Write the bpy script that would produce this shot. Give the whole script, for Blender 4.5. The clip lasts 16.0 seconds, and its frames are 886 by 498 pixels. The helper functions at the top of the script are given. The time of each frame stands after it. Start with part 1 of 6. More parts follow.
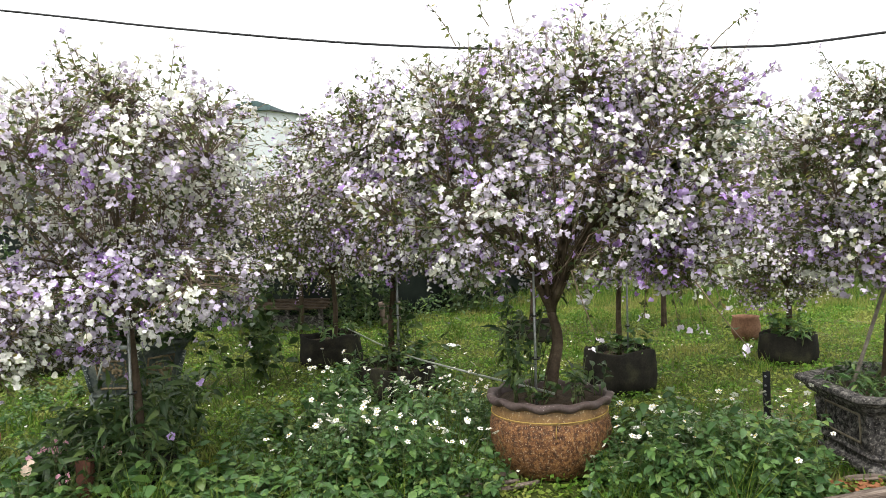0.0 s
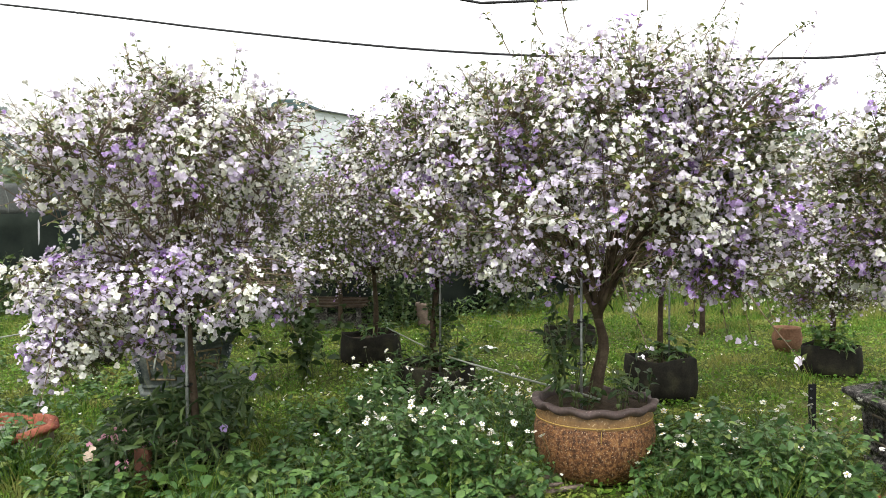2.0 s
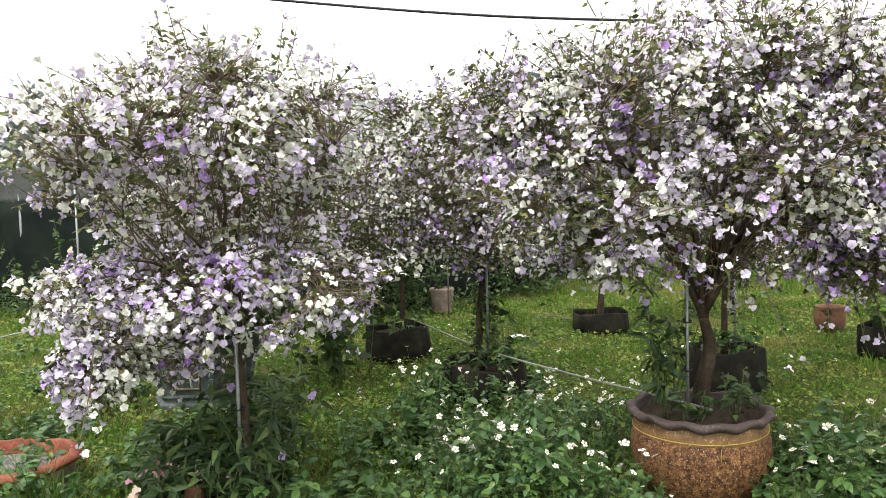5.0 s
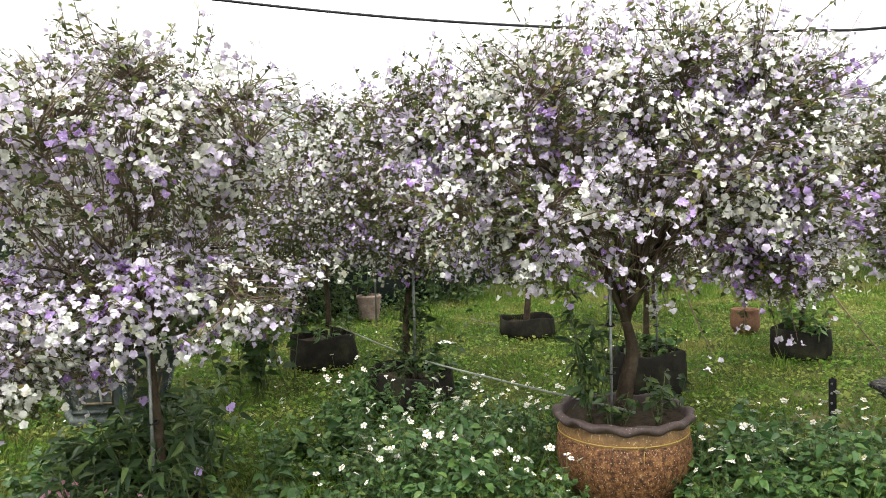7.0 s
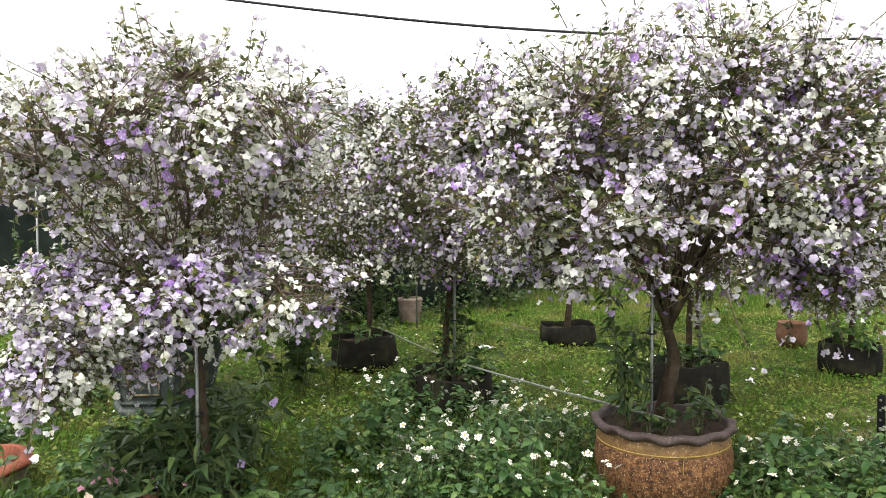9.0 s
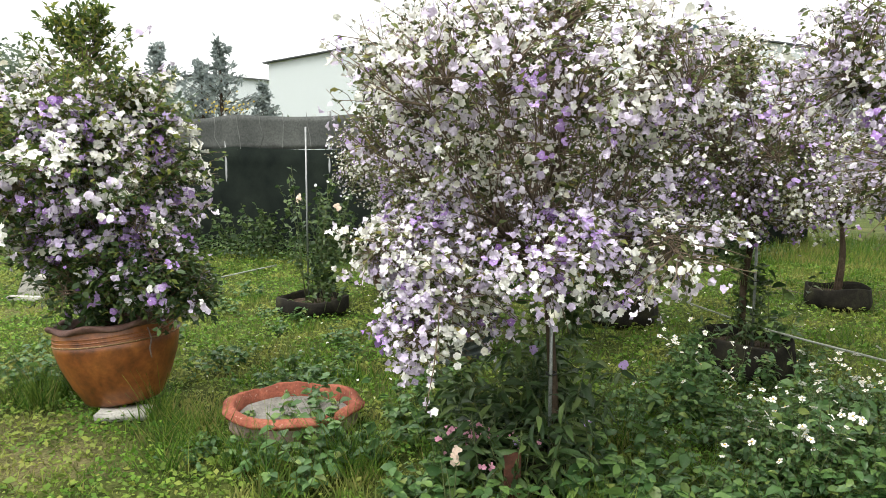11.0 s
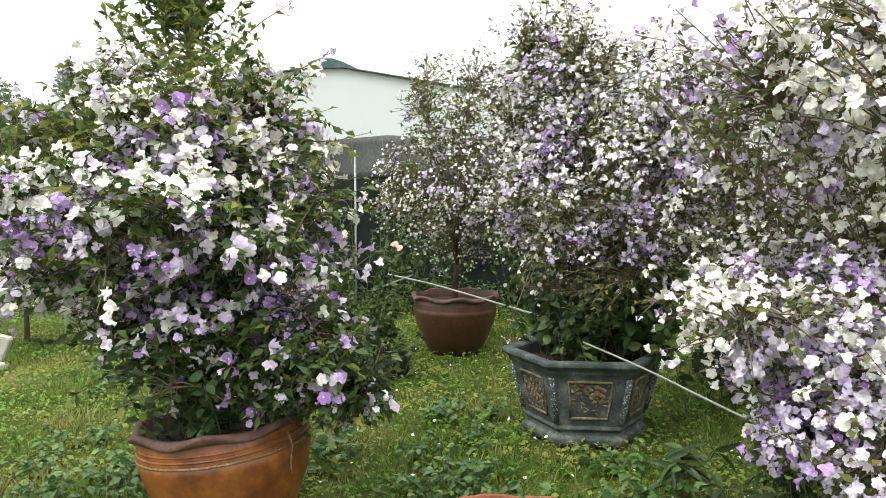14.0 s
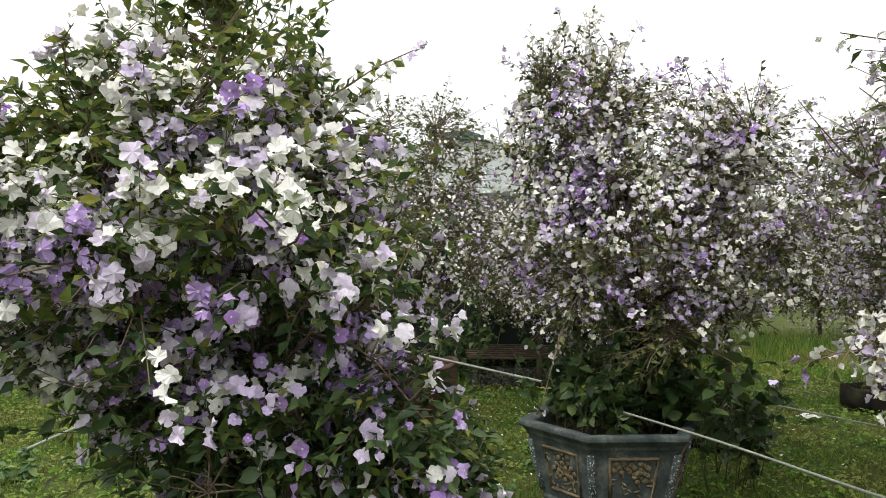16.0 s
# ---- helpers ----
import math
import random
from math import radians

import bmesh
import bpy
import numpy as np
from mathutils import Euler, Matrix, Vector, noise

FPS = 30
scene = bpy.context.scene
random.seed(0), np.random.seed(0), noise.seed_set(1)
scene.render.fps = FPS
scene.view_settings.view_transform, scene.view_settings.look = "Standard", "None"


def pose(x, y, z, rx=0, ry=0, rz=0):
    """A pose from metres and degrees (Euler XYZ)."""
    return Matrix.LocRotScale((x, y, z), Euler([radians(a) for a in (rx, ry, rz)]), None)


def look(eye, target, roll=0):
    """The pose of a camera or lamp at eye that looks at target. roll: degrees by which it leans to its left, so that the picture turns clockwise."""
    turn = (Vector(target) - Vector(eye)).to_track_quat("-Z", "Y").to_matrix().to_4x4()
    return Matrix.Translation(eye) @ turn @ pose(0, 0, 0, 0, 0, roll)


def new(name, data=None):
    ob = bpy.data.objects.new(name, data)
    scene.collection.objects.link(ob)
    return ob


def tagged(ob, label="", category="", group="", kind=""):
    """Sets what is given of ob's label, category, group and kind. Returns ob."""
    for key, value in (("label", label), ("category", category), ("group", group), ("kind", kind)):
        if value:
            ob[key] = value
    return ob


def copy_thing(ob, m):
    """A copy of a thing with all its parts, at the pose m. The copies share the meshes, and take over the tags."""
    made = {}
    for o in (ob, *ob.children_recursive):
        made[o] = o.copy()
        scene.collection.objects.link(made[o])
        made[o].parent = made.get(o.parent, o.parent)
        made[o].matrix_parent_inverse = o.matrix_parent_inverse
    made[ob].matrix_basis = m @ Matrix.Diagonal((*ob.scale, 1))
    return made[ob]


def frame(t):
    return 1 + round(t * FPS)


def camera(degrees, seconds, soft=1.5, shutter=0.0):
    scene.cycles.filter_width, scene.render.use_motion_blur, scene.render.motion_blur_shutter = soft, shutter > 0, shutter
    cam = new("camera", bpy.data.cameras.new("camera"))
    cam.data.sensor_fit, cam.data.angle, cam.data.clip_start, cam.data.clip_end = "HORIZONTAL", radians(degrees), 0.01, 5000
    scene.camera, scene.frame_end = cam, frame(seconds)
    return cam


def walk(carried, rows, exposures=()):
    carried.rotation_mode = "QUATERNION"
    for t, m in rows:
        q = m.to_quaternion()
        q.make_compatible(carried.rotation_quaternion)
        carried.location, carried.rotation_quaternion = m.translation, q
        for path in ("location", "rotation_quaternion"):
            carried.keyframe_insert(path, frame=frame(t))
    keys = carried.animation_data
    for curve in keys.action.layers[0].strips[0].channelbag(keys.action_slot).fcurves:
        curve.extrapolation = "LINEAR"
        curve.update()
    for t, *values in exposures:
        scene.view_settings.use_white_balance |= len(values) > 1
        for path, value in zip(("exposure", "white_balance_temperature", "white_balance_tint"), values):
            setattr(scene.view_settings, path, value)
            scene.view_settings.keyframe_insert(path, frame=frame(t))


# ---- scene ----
cam = camera(61.3, 16.0, 0.35)
PATH = [
    (0, (0.976, -0.034, 1.406), (0.618, 1.933, 1.358), -1.6),
    (0.5, (0.969, -0.017, 1.396), (0.678, 1.962, 1.352), -1.6),
    (1, (0.974, 0.000, 1.398), (0.757, 1.987, 1.339), -1.8),
    (1.5, (0.968, -0.036, 1.401), (0.714, 1.947, 1.336), -1.5),
    (2, (0.883, -0.128, 1.427), (0.444, 1.823, 1.382), -0.2),
    (2.5, (0.741, -0.135, 1.437), (0.234, 1.799, 1.386), -0.0),
    (3, (0.422, -0.012, 1.504), (-0.058, 1.927, 1.391), -0.4),
    (3.2, (0.339, 0.041, 1.516), (-0.149, 1.976, 1.384), -0.0),
    (5.3, (0.212, 0.336, 1.528), (-0.123, 2.305, 1.424), -1.8),
    (5.5, (0.221, 0.349, 1.527), (-0.083, 2.323, 1.431), -1.8),
    (6, (0.230, 0.370, 1.523), (-0.008, 2.353, 1.429), -1.8),
    (6.5, (0.231, 0.381, 1.517), (0.034, 2.369, 1.418), -1.6),
    (7, (0.225, 0.375, 1.513), (0.038, 2.364, 1.415), -1.5),
    (7.5, (0.227, 0.364, 1.508), (0.025, 2.351, 1.410), -1.1),
    (8, (0.230, 0.353, 1.506), (0.008, 2.338, 1.412), -0.8),
    (8.5, (0.235, 0.343, 1.503), (-0.009, 2.326, 1.417), -0.8),
    (9, (0.225, 0.339, 1.505), (-0.072, 2.315, 1.422), -0.3),
    (9.5, (0.162, 0.311, 1.510), (-0.284, 2.258, 1.419), 0.9),
    (10, (-0.106, 0.294, 1.519), (-0.797, 2.166, 1.387), 1.4),
    (10.2, (-0.228, 0.261, 1.537), (-0.995, 2.100, 1.369), 0.9),
    (12.3, (-1.605, 0.698, 1.520), (-2.235, 2.581, 1.281), -0.9),
    (12.5, (-1.747, 0.763, 1.520), (-2.400, 2.638, 1.280), -0.3),
    (13, (-2.088, 0.830, 1.546), (-2.867, 2.658, 1.321), 0.9),
    (13.5, (-2.404, 0.911, 1.546), (-3.094, 2.777, 1.339), 0.3),
    (14, (-2.644, 1.008, 1.528), (-3.114, 2.946, 1.385), -0.0),
    (14.5, (-2.891, 1.089, 1.536), (-3.332, 3.040, 1.510), -0.5),
    (15, (-3.178, 1.185, 1.514), (-3.516, 3.155, 1.575), -0.4),
    (15.5, (-3.389, 1.322, 1.478), (-3.572, 3.312, 1.551), -0.1),
    (16, (-3.595, 1.534, 1.412), (-3.713, 3.530, 1.453), 0.7),
]
EXPOSURES = [(0, 0.95, 6500, 10), (7, 0.95, 6500, 10), (10, 0.91, 6500, 10), (12.5, 0.94, 6620, 7), (13, 0.91, 6620, 7), (14, 0.93, 6550, 8), (14.5, 0.69, 6500, 10), (15, 0.18, 6500, 10), (15.5, 0.49, 6500, 10), (16, 0.37, 6500, 10)]
walk(cam, [(t, look(eye, target, roll)) for t, eye, target, roll in PATH], EXPOSURES)

# ---------- light ----------
# A bright overcast sky: even white cloud over a faint blue, and a wide weak sun behind it.
world = bpy.data.worlds.new("overcast")
scene.world = world
world.use_nodes = True
wn, wl = world.node_tree.nodes, world.node_tree.links
wn.clear()
SUN_UP, SUN_ROUND = 58.0, 205.0
sky = wn.new("ShaderNodeTexSky")
sky.sky_type, sky.sun_disc = "NISHITA", False
sky.sun_elevation, sky.sun_rotation = radians(SUN_UP), radians(SUN_ROUND)
sky_bg, cloud_bg, both, w_out = (wn.new(n) for n in ("ShaderNodeBackground", "ShaderNodeBackground", "ShaderNodeAddShader", "ShaderNodeOutputWorld"))
sky_bg.inputs["Strength"].default_value = 0.03
cloud_bg.inputs["Color"].default_value = (1.0, 0.985, 0.93, 1)
# an overcast sky is brighter overhead than near the horizon
way_up, split, rise = wn.new("ShaderNodeTexCoord"), wn.new("ShaderNodeSeparateXYZ"), wn.new("ShaderNodeMapRange")
wl.new(way_up.outputs["Generated"], split.inputs[0])
wl.new(split.outputs["Z"], rise.inputs["Value"])
rise.inputs["From Min"].default_value, rise.inputs["From Max"].default_value = 0.0, 1.0
rise.inputs["To Min"].default_value, rise.inputs["To Max"].default_value = 0.56, 1.80
wl.new(rise.outputs[0], cloud_bg.inputs["Strength"])
wl.new(sky.outputs[0], sky_bg.inputs[0])
wl.new(sky_bg.outputs[0], both.inputs[0])
wl.new(cloud_bg.outputs[0], both.inputs[1])
wl.new(both.outputs[0], w_out.inputs[0])

sun = new("sun", bpy.data.lights.new("sun", "SUN"))
sun.data.energy, sun.data.angle, sun.data.color = 1.2, radians(25), (1.0, 0.97, 0.92)
az = radians(SUN_ROUND)
sun_way = Vector((math.sin(az) * math.cos(radians(SUN_UP)), math.cos(az) * math.cos(radians(SUN_UP)), math.sin(radians(SUN_UP))))
sun.matrix_world = look(sun_way * 50, (0, 0, 0))

# ---------- materials ----------


def nodes_of(name):
    m = bpy.data.materials.new(name)
    m.use_nodes = True
    nt = m.node_tree
    return m, nt.nodes, nt.links, nt.nodes["Principled BSDF"]


def ramp(nd, stops):
    r = nd.new("ShaderNodeValToRGB")
    while len(r.color_ramp.elements) < len(stops):
        r.color_ramp.elements.new(0.5)
    for e, (p, c) in zip(r.color_ramp.elements, stops):
        e.position, e.color = p, (*c, 1)
    return r


def noise_tex(nd, lk, scale, detail=4.0, rough=0.6, coord="Object"):
    tc, n = nd.new("ShaderNodeTexCoord"), nd.new("ShaderNodeTexNoise")
    n.inputs["Scale"].default_value, n.inputs["Detail"].default_value, n.inputs["Roughness"].default_value = scale, detail, rough
    lk.new(tc.outputs[coord], n.inputs["Vector"])
    return n


def mix_col(nd, lk, a, b, fac, mode="MIX"):
    m = nd.new("ShaderNodeMix")
    m.data_type, m.blend_type = "RGBA", mode
    for sock, v in ((m.inputs[6], a), (m.inputs[7], b)):
        if isinstance(v, tuple):
            sock.default_value = (*v, 1)
        else:
            lk.new(v, sock)
    if isinstance(fac, float):
        m.inputs[0].default_value = fac
    else:
        lk.new(fac, m.inputs[0])
    return m.outputs[2]


def bump(nd, lk, bsdf, height, strength, dist):
    b = nd.new("ShaderNodeBump")
    b.inputs["Strength"].default_value, b.inputs["Distance"].default_value = strength, dist
    lk.new(height, b.inputs["Height"])
    lk.new(b.outputs[0], bsdf.inputs["Normal"])
    return b


def surface(name, stops, scale, fine=60.0, rough=0.8, spec=0.3, bump_d=0.004, bump_s=0.6, metal=0.0, spots=None):
    """Two scales of noise: broad stains through a colour ramp, fine grain on top, bump from both."""
    m, nd, lk, b = nodes_of(name)
    big, small = noise_tex(nd, lk, scale), noise_tex(nd, lk, fine, 3.0)
    r = ramp(nd, stops)
    lk.new(big.outputs["Fac"], r.inputs[0])
    g = ramp(nd, [(0.3, (0.72, 0.72, 0.72)), (0.7, (1.22, 1.22, 1.22))])
    lk.new(small.outputs["Fac"], g.inputs[0])
    col = mix_col(nd, lk, r.outputs[0], g.outputs[0], 1.0, "MULTIPLY")
    if spots:
        colour, sc, at = spots
        n3 = noise_tex(nd, lk, sc, 2.0, 0.5)
        s = ramp(nd, [(at, (0, 0, 0)), (at + 0.05, (1, 1, 1))])
        lk.new(n3.outputs["Fac"], s.inputs[0])
        col = mix_col(nd, lk, col, colour, s.outputs[0])
    lk.new(col, b.inputs["Base Color"])
    b.inputs["Roughness"].default_value, b.inputs["Metallic"].default_value = rough, metal
    b.inputs["Specular IOR Level"].default_value = spec
    bump(nd, lk, b, small.outputs["Fac"], bump_s, bump_d)
    return m


def leafy(name, stops, rough=0.55, through_light=0.25, spec=0.18, tint=None, patch=None):
    """Leaf or petal: colour by piece, light passes through."""
    m, nd, lk, b = nodes_of(name)
    geo = nd.new("ShaderNodeNewGeometry")
    r = ramp(nd, stops)
    lk.new(geo.outputs["Random Per Island"], r.inputs[0])
    n = noise_tex(nd, lk, 120.0, 2.0)
    g = ramp(nd, [(0.3, (0.85, 0.85, 0.85)), (0.7, (1.1, 1.1, 1.1))])
    lk.new(n.outputs["Fac"], g.inputs[0])
    col = mix_col(nd, lk, r.outputs[0], g.outputs[0], 1.0, "MULTIPLY")
    if patch:
        # broad patches of another growth: colour, scale, share
        colour, sc, share = patch
        pn = noise_tex(nd, lk, sc, 4.0, 0.6)
        pr = ramp(nd, [(0.47, (0, 0, 0)), (0.60, (share, share, share))])
        lk.new(pn.outputs["Fac"], pr.inputs[0])
        col = mix_col(nd, lk, col, colour, pr.outputs[0])
    lk.new(col, b.inputs["Base Color"])
    b.inputs["Roughness"].default_value = rough
    b.inputs["Specular IOR Level"].default_value = spec
    tr, mx = nd.new("ShaderNodeBsdfTranslucent"), nd.new("ShaderNodeMixShader")
    if tint:
        lk.new(mix_col(nd, lk, col, tint, 1.0, "MULTIPLY"), tr.inputs[0])
    else:
        lk.new(col, tr.inputs[0])
    mx.inputs[0].default_value = through_light
    lk.new(b.outputs[0], mx.inputs[1])
    lk.new(tr.outputs[0], mx.inputs[2])
    lk.new(mx.outputs[0], nd["Material Output"].inputs[0])
    return m


M_WHITE = leafy("petal_white", [(0.0, (0.67, 0.66, 0.61)), (0.3, (0.79, 0.775, 0.735)), (0.75, (0.86, 0.855, 0.82)), (1.0, (0.83, 0.80, 0.67))], 0.6, 0.17, 0.2)
M_LILAC = leafy("petal_lilac", [(0.0, (0.55, 0.46, 0.655)), (0.5, (0.665, 0.59, 0.735)), (1.0, (0.755, 0.705, 0.79))], 0.6, 0.17, 0.2)
M_VIOLET = leafy("petal_violet", [(0.0, (0.33, 0.175, 0.49)), (0.5, (0.465, 0.315, 0.645)), (1.0, (0.61, 0.505, 0.755))], 0.6, 0.17, 0.2)
M_LEAF = leafy("leaf", [(0.0, (0.034, 0.048, 0.017)), (0.4, (0.076, 0.098, 0.030)), (0.75, (0.140, 0.168, 0.048)), (0.93, (0.20, 0.21, 0.058)), (1.0, (0.28, 0.23, 0.07))], 0.5, 0.30, 0.25)
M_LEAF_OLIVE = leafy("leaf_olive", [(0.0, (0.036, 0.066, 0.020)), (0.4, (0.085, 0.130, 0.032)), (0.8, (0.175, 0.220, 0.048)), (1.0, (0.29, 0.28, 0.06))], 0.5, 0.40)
M_LEAF_DARK = leafy("leaf_dark", [(0.0, (0.024, 0.048, 0.018)), (0.6, (0.052, 0.094, 0.030)), (1.0, (0.115, 0.165, 0.048))], 0.42, 0.24, 0.3)
M_WEED = leafy("weed_leaf", [(0.0, (0.046, 0.107, 0.035)), (0.5, (0.083, 0.169, 0.049)), (0.9, (0.145, 0.246, 0.062)), (1.0, (0.211, 0.264, 0.066))], 0.40, 0.32, 0.42)
M_GRASS = leafy("grass_blade", [(0.0, (0.044, 0.110, 0.016)), (0.4, (0.081, 0.167, 0.022)), (0.75, (0.150, 0.255, 0.033)), (0.93, (0.226, 0.290, 0.048)), (1.0, (0.267, 0.238, 0.088))], 0.6, 0.35, patch=((0.31, 0.275, 0.10), 1.5, 0.72))
M_COVER = leafy("cover_leaf", [(0.0, (0.052, 0.123, 0.016)), (0.5, (0.101, 0.207, 0.025)), (0.88, (0.170, 0.295, 0.035)), (1.0, (0.251, 0.273, 0.062))], 0.55, 0.35, patch=((0.29, 0.29, 0.075), 1.5, 0.65))
M_YELLOW = leafy("floret_yellow", [(0.0, (0.65, 0.42, 0.04)), (1.0, (0.75, 0.55, 0.08))], 0.7, 0.2)
M_PINK = leafy("petal_pink", [(0.0, (0.60, 0.22, 0.36)), (1.0, (0.74, 0.42, 0.52))], 0.6, 0.3)
M_PEACH = leafy("petal_peach", [(0.0, (0.72, 0.52, 0.42)), (1.0, (0.80, 0.66, 0.55))], 0.6, 0.3)
# far foliage, its green paled to carry the haze of distance
M_FAR_LEAF_HAZED = leafy("haze_tinted_leaf", [(0.0, (0.095, 0.13, 0.10)), (0.6, (0.14, 0.18, 0.12)), (1.0, (0.20, 0.24, 0.13))], 0.6, 0.25)
M_BARK = surface("bark", [(0.3, (0.032, 0.023, 0.016)), (0.55, (0.070, 0.050, 0.034)), (0.75, (0.126, 0.099, 0.070))], 9.0, 70.0, 0.9, 0.2, 0.006, 0.8)
M_TWIG = surface("twig", [(0.3, (0.095, 0.068, 0.050)), (0.7, (0.23, 0.172, 0.125))], 14.0, 90.0, 0.85, 0.2)
M_STEM = surface("green_stem", [(0.3, (0.07, 0.10, 0.035)), (0.7, (0.13, 0.15, 0.06))], 14.0, 90.0, 0.7, 0.3)
M_SOIL = surface("soil", [(0.3, (0.035, 0.026, 0.018)), (0.7, (0.085, 0.062, 0.042))], 12.0, 90.0, 0.95, 0.15, 0.012, 1.0)
M_GLAZE = surface("brown_speckled_pot", [(0.36, (0.055, 0.023, 0.011)), (0.5, (0.155, 0.066, 0.026)), (0.64, (0.30, 0.150, 0.058))], 42.0, 110.0, 0.6, 0.35, 0.008, 1.0, spots=((0.43, 0.31, 0.20), 120.0, 0.62))
M_GLAZE_BAND = surface("ochre_glaze_band", [(0.3, (0.13, 0.070, 0.028)), (0.7, (0.29, 0.165, 0.062))], 9.0, 45.0, 0.55, 0.4, 0.004, 0.7, spots=((0.42, 0.31, 0.18), 80.0, 0.62))
M_RIM = surface("purple_brown_rim", [(0.3, (0.050, 0.034, 0.032)), (0.6, (0.095, 0.066, 0.060)), (0.8, (0.17, 0.13, 0.12))], 8.0, 60.0, 0.65, 0.4, 0.003, 0.5, spots=((0.42, 0.38, 0.36), 60.0, 0.70))
M_RIM_RED = surface("red_brown_rim", [(0.3, (0.085, 0.045, 0.038)), (0.6, (0.135, 0.075, 0.062)), (0.8, (0.19, 0.12, 0.10))], 8.0, 60.0, 0.7, 0.25, 0.003, 0.5)
M_ORANGE = surface("orange_glazed_clay", [(0.3, (0.088, 0.029, 0.011)), (0.48, (0.181, 0.059, 0.016)), (0.75, (0.294, 0.109, 0.027))], 6.0, 26.0, 0.38, 0.5, 0.002, 0.4)
M_RED = surface("red_clay_rim", [(0.3, (0.17, 0.052, 0.034)), (0.55, (0.27, 0.088, 0.054)), (0.8, (0.33, 0.14, 0.095))], 7.0, 60.0, 0.88, 0.2, 0.005, 0.8, spots=((0.34, 0.20, 0.155), 38.0, 0.66))
M_CLAY_DARK = surface("weathered_clay", [(0.3, (0.16, 0.115, 0.095)), (0.7, (0.34, 0.26, 0.22))], 9.0, 60.0, 0.9, 0.2)
M_DPOT = surface("dark_brown_glaze", [(0.3, (0.040, 0.017, 0.010)), (0.7, (0.095, 0.040, 0.021))], 5.0, 50.0, 0.4, 0.5, 0.002, 0.3)
M_BAG = surface("black_grow_bag", [(0.3, (0.008, 0.008, 0.007)), (0.55, (0.022, 0.020, 0.016)), (0.8, (0.050, 0.052, 0.028))], 6.0, 80.0, 0.85, 0.1, 0.004, 0.5)
M_STONE_BLUE = surface("blue_grey_glazed_stone", [(0.3, (0.036, 0.048, 0.050)), (0.55, (0.078, 0.092, 0.088)), (0.8, (0.21, 0.225, 0.195))], 9.0, 55.0, 0.8, 0.15, 0.004, 0.7)
M_STONE_GILT = surface("ochre_relief", [(0.3, (0.085, 0.066, 0.042)), (0.7, (0.27, 0.205, 0.12))], 16.0, 70.0, 0.7, 0.3, 0.006, 0.9)
M_STONE_DARK = surface("dark_weathered_stone", [(0.34, (0.018, 0.017, 0.018)), (0.5, (0.062, 0.058, 0.056)), (0.68, (0.24, 0.225, 0.205))], 34.0, 120.0, 0.9, 0.15, 0.010, 1.0, spots=((0.36, 0.33, 0.30), 170.0, 0.64))
M_BUFF = surface("worn_buff_paint", [(0.3, (0.11, 0.092, 0.066)), (0.7, (0.25, 0.215, 0.155))], 14.0, 60.0, 0.85, 0.2)
M_CONCRETE = surface("pale_concrete", [(0.3, (0.30, 0.29, 0.26)), (0.7, (0.48, 0.47, 0.43))], 8.0, 60.0, 0.9, 0.2)
M_STEEL = surface("galvanised_tube", [(0.3, (0.20, 0.21, 0.21)), (0.7, (0.32, 0.33, 0.33))], 14.0, 90.0, 0.45, 0.4, 0.001, 0.3, 0.6)
M_HOSE = surface("grey_green_pvc_tube", [(0.3, (0.19, 0.21, 0.175)), (0.7, (0.33, 0.355, 0.30))], 8.0, 80.0, 0.5, 0.4, 0.001, 0.3)
M_WOOD = surface("grey_weathered_wood", [(0.3, (0.10, 0.085, 0.07)), (0.55, (0.19, 0.165, 0.14)), (0.75, (0.30, 0.27, 0.235))], 9.0, 70.0, 0.9, 0.2, 0.006, 0.9)
M_RUST = surface("rusty_steel", [(0.3, (0.055, 0.025, 0.018)), (0.7, (0.13, 0.055, 0.035))], 12.0, 80.0, 0.9, 0.2)
M_NET = surface("black_shade_net", [(0.3, (0.007, 0.010, 0.009)), (0.7, (0.020, 0.026, 0.021))], 2.0, 120.0, 0.95, 0.05, 0.003, 0.4)
M_TARP = surface("grey_shade_net", [(0.3, (0.070, 0.074, 0.073)), (0.7, (0.12, 0.125, 0.12))], 1.6, 30.0, 0.9, 0.08, 0.003, 0.4)
M_CABLE = surface("black_cable", [(0.3, (0.010, 0.010, 0.012)), (0.7, (0.022, 0.022, 0.025))], 3.0, 40.0, 0.6, 0.3)
M_WALLSHEET = surface("white_metal_cladding", [(0.3, (0.50, 0.54, 0.555)), (0.7, (0.515, 0.555, 0.57))], 0.08, 40.0, 0.7, 0.2, 0.002, 0.1)
M_ROOFGREEN = surface("green_metal_roof", [(0.3, (0.045, 0.085, 0.090)), (0.7, (0.075, 0.12, 0.125))], 0.4, 3.0, 0.6, 0.3, 0.002, 0.1)
M_ROOFEDGE = surface("dark_roof_edge", [(0.3, (0.05, 0.055, 0.06)), (0.7, (0.08, 0.085, 0.09))], 0.5, 3.0, 0.7, 0.3)
M_CORD = surface("ochre_cord", [(0.3, (0.36, 0.24, 0.06)), (0.7, (0.50, 0.36, 0.11))], 20.0, 90.0, 0.8, 0.2)
M_PAPER = surface("white_scrap", [(0.3, (0.62, 0.62, 0.6)), (0.7, (0.75, 0.75, 0.73))], 8.0, 60.0, 0.8, 0.2)


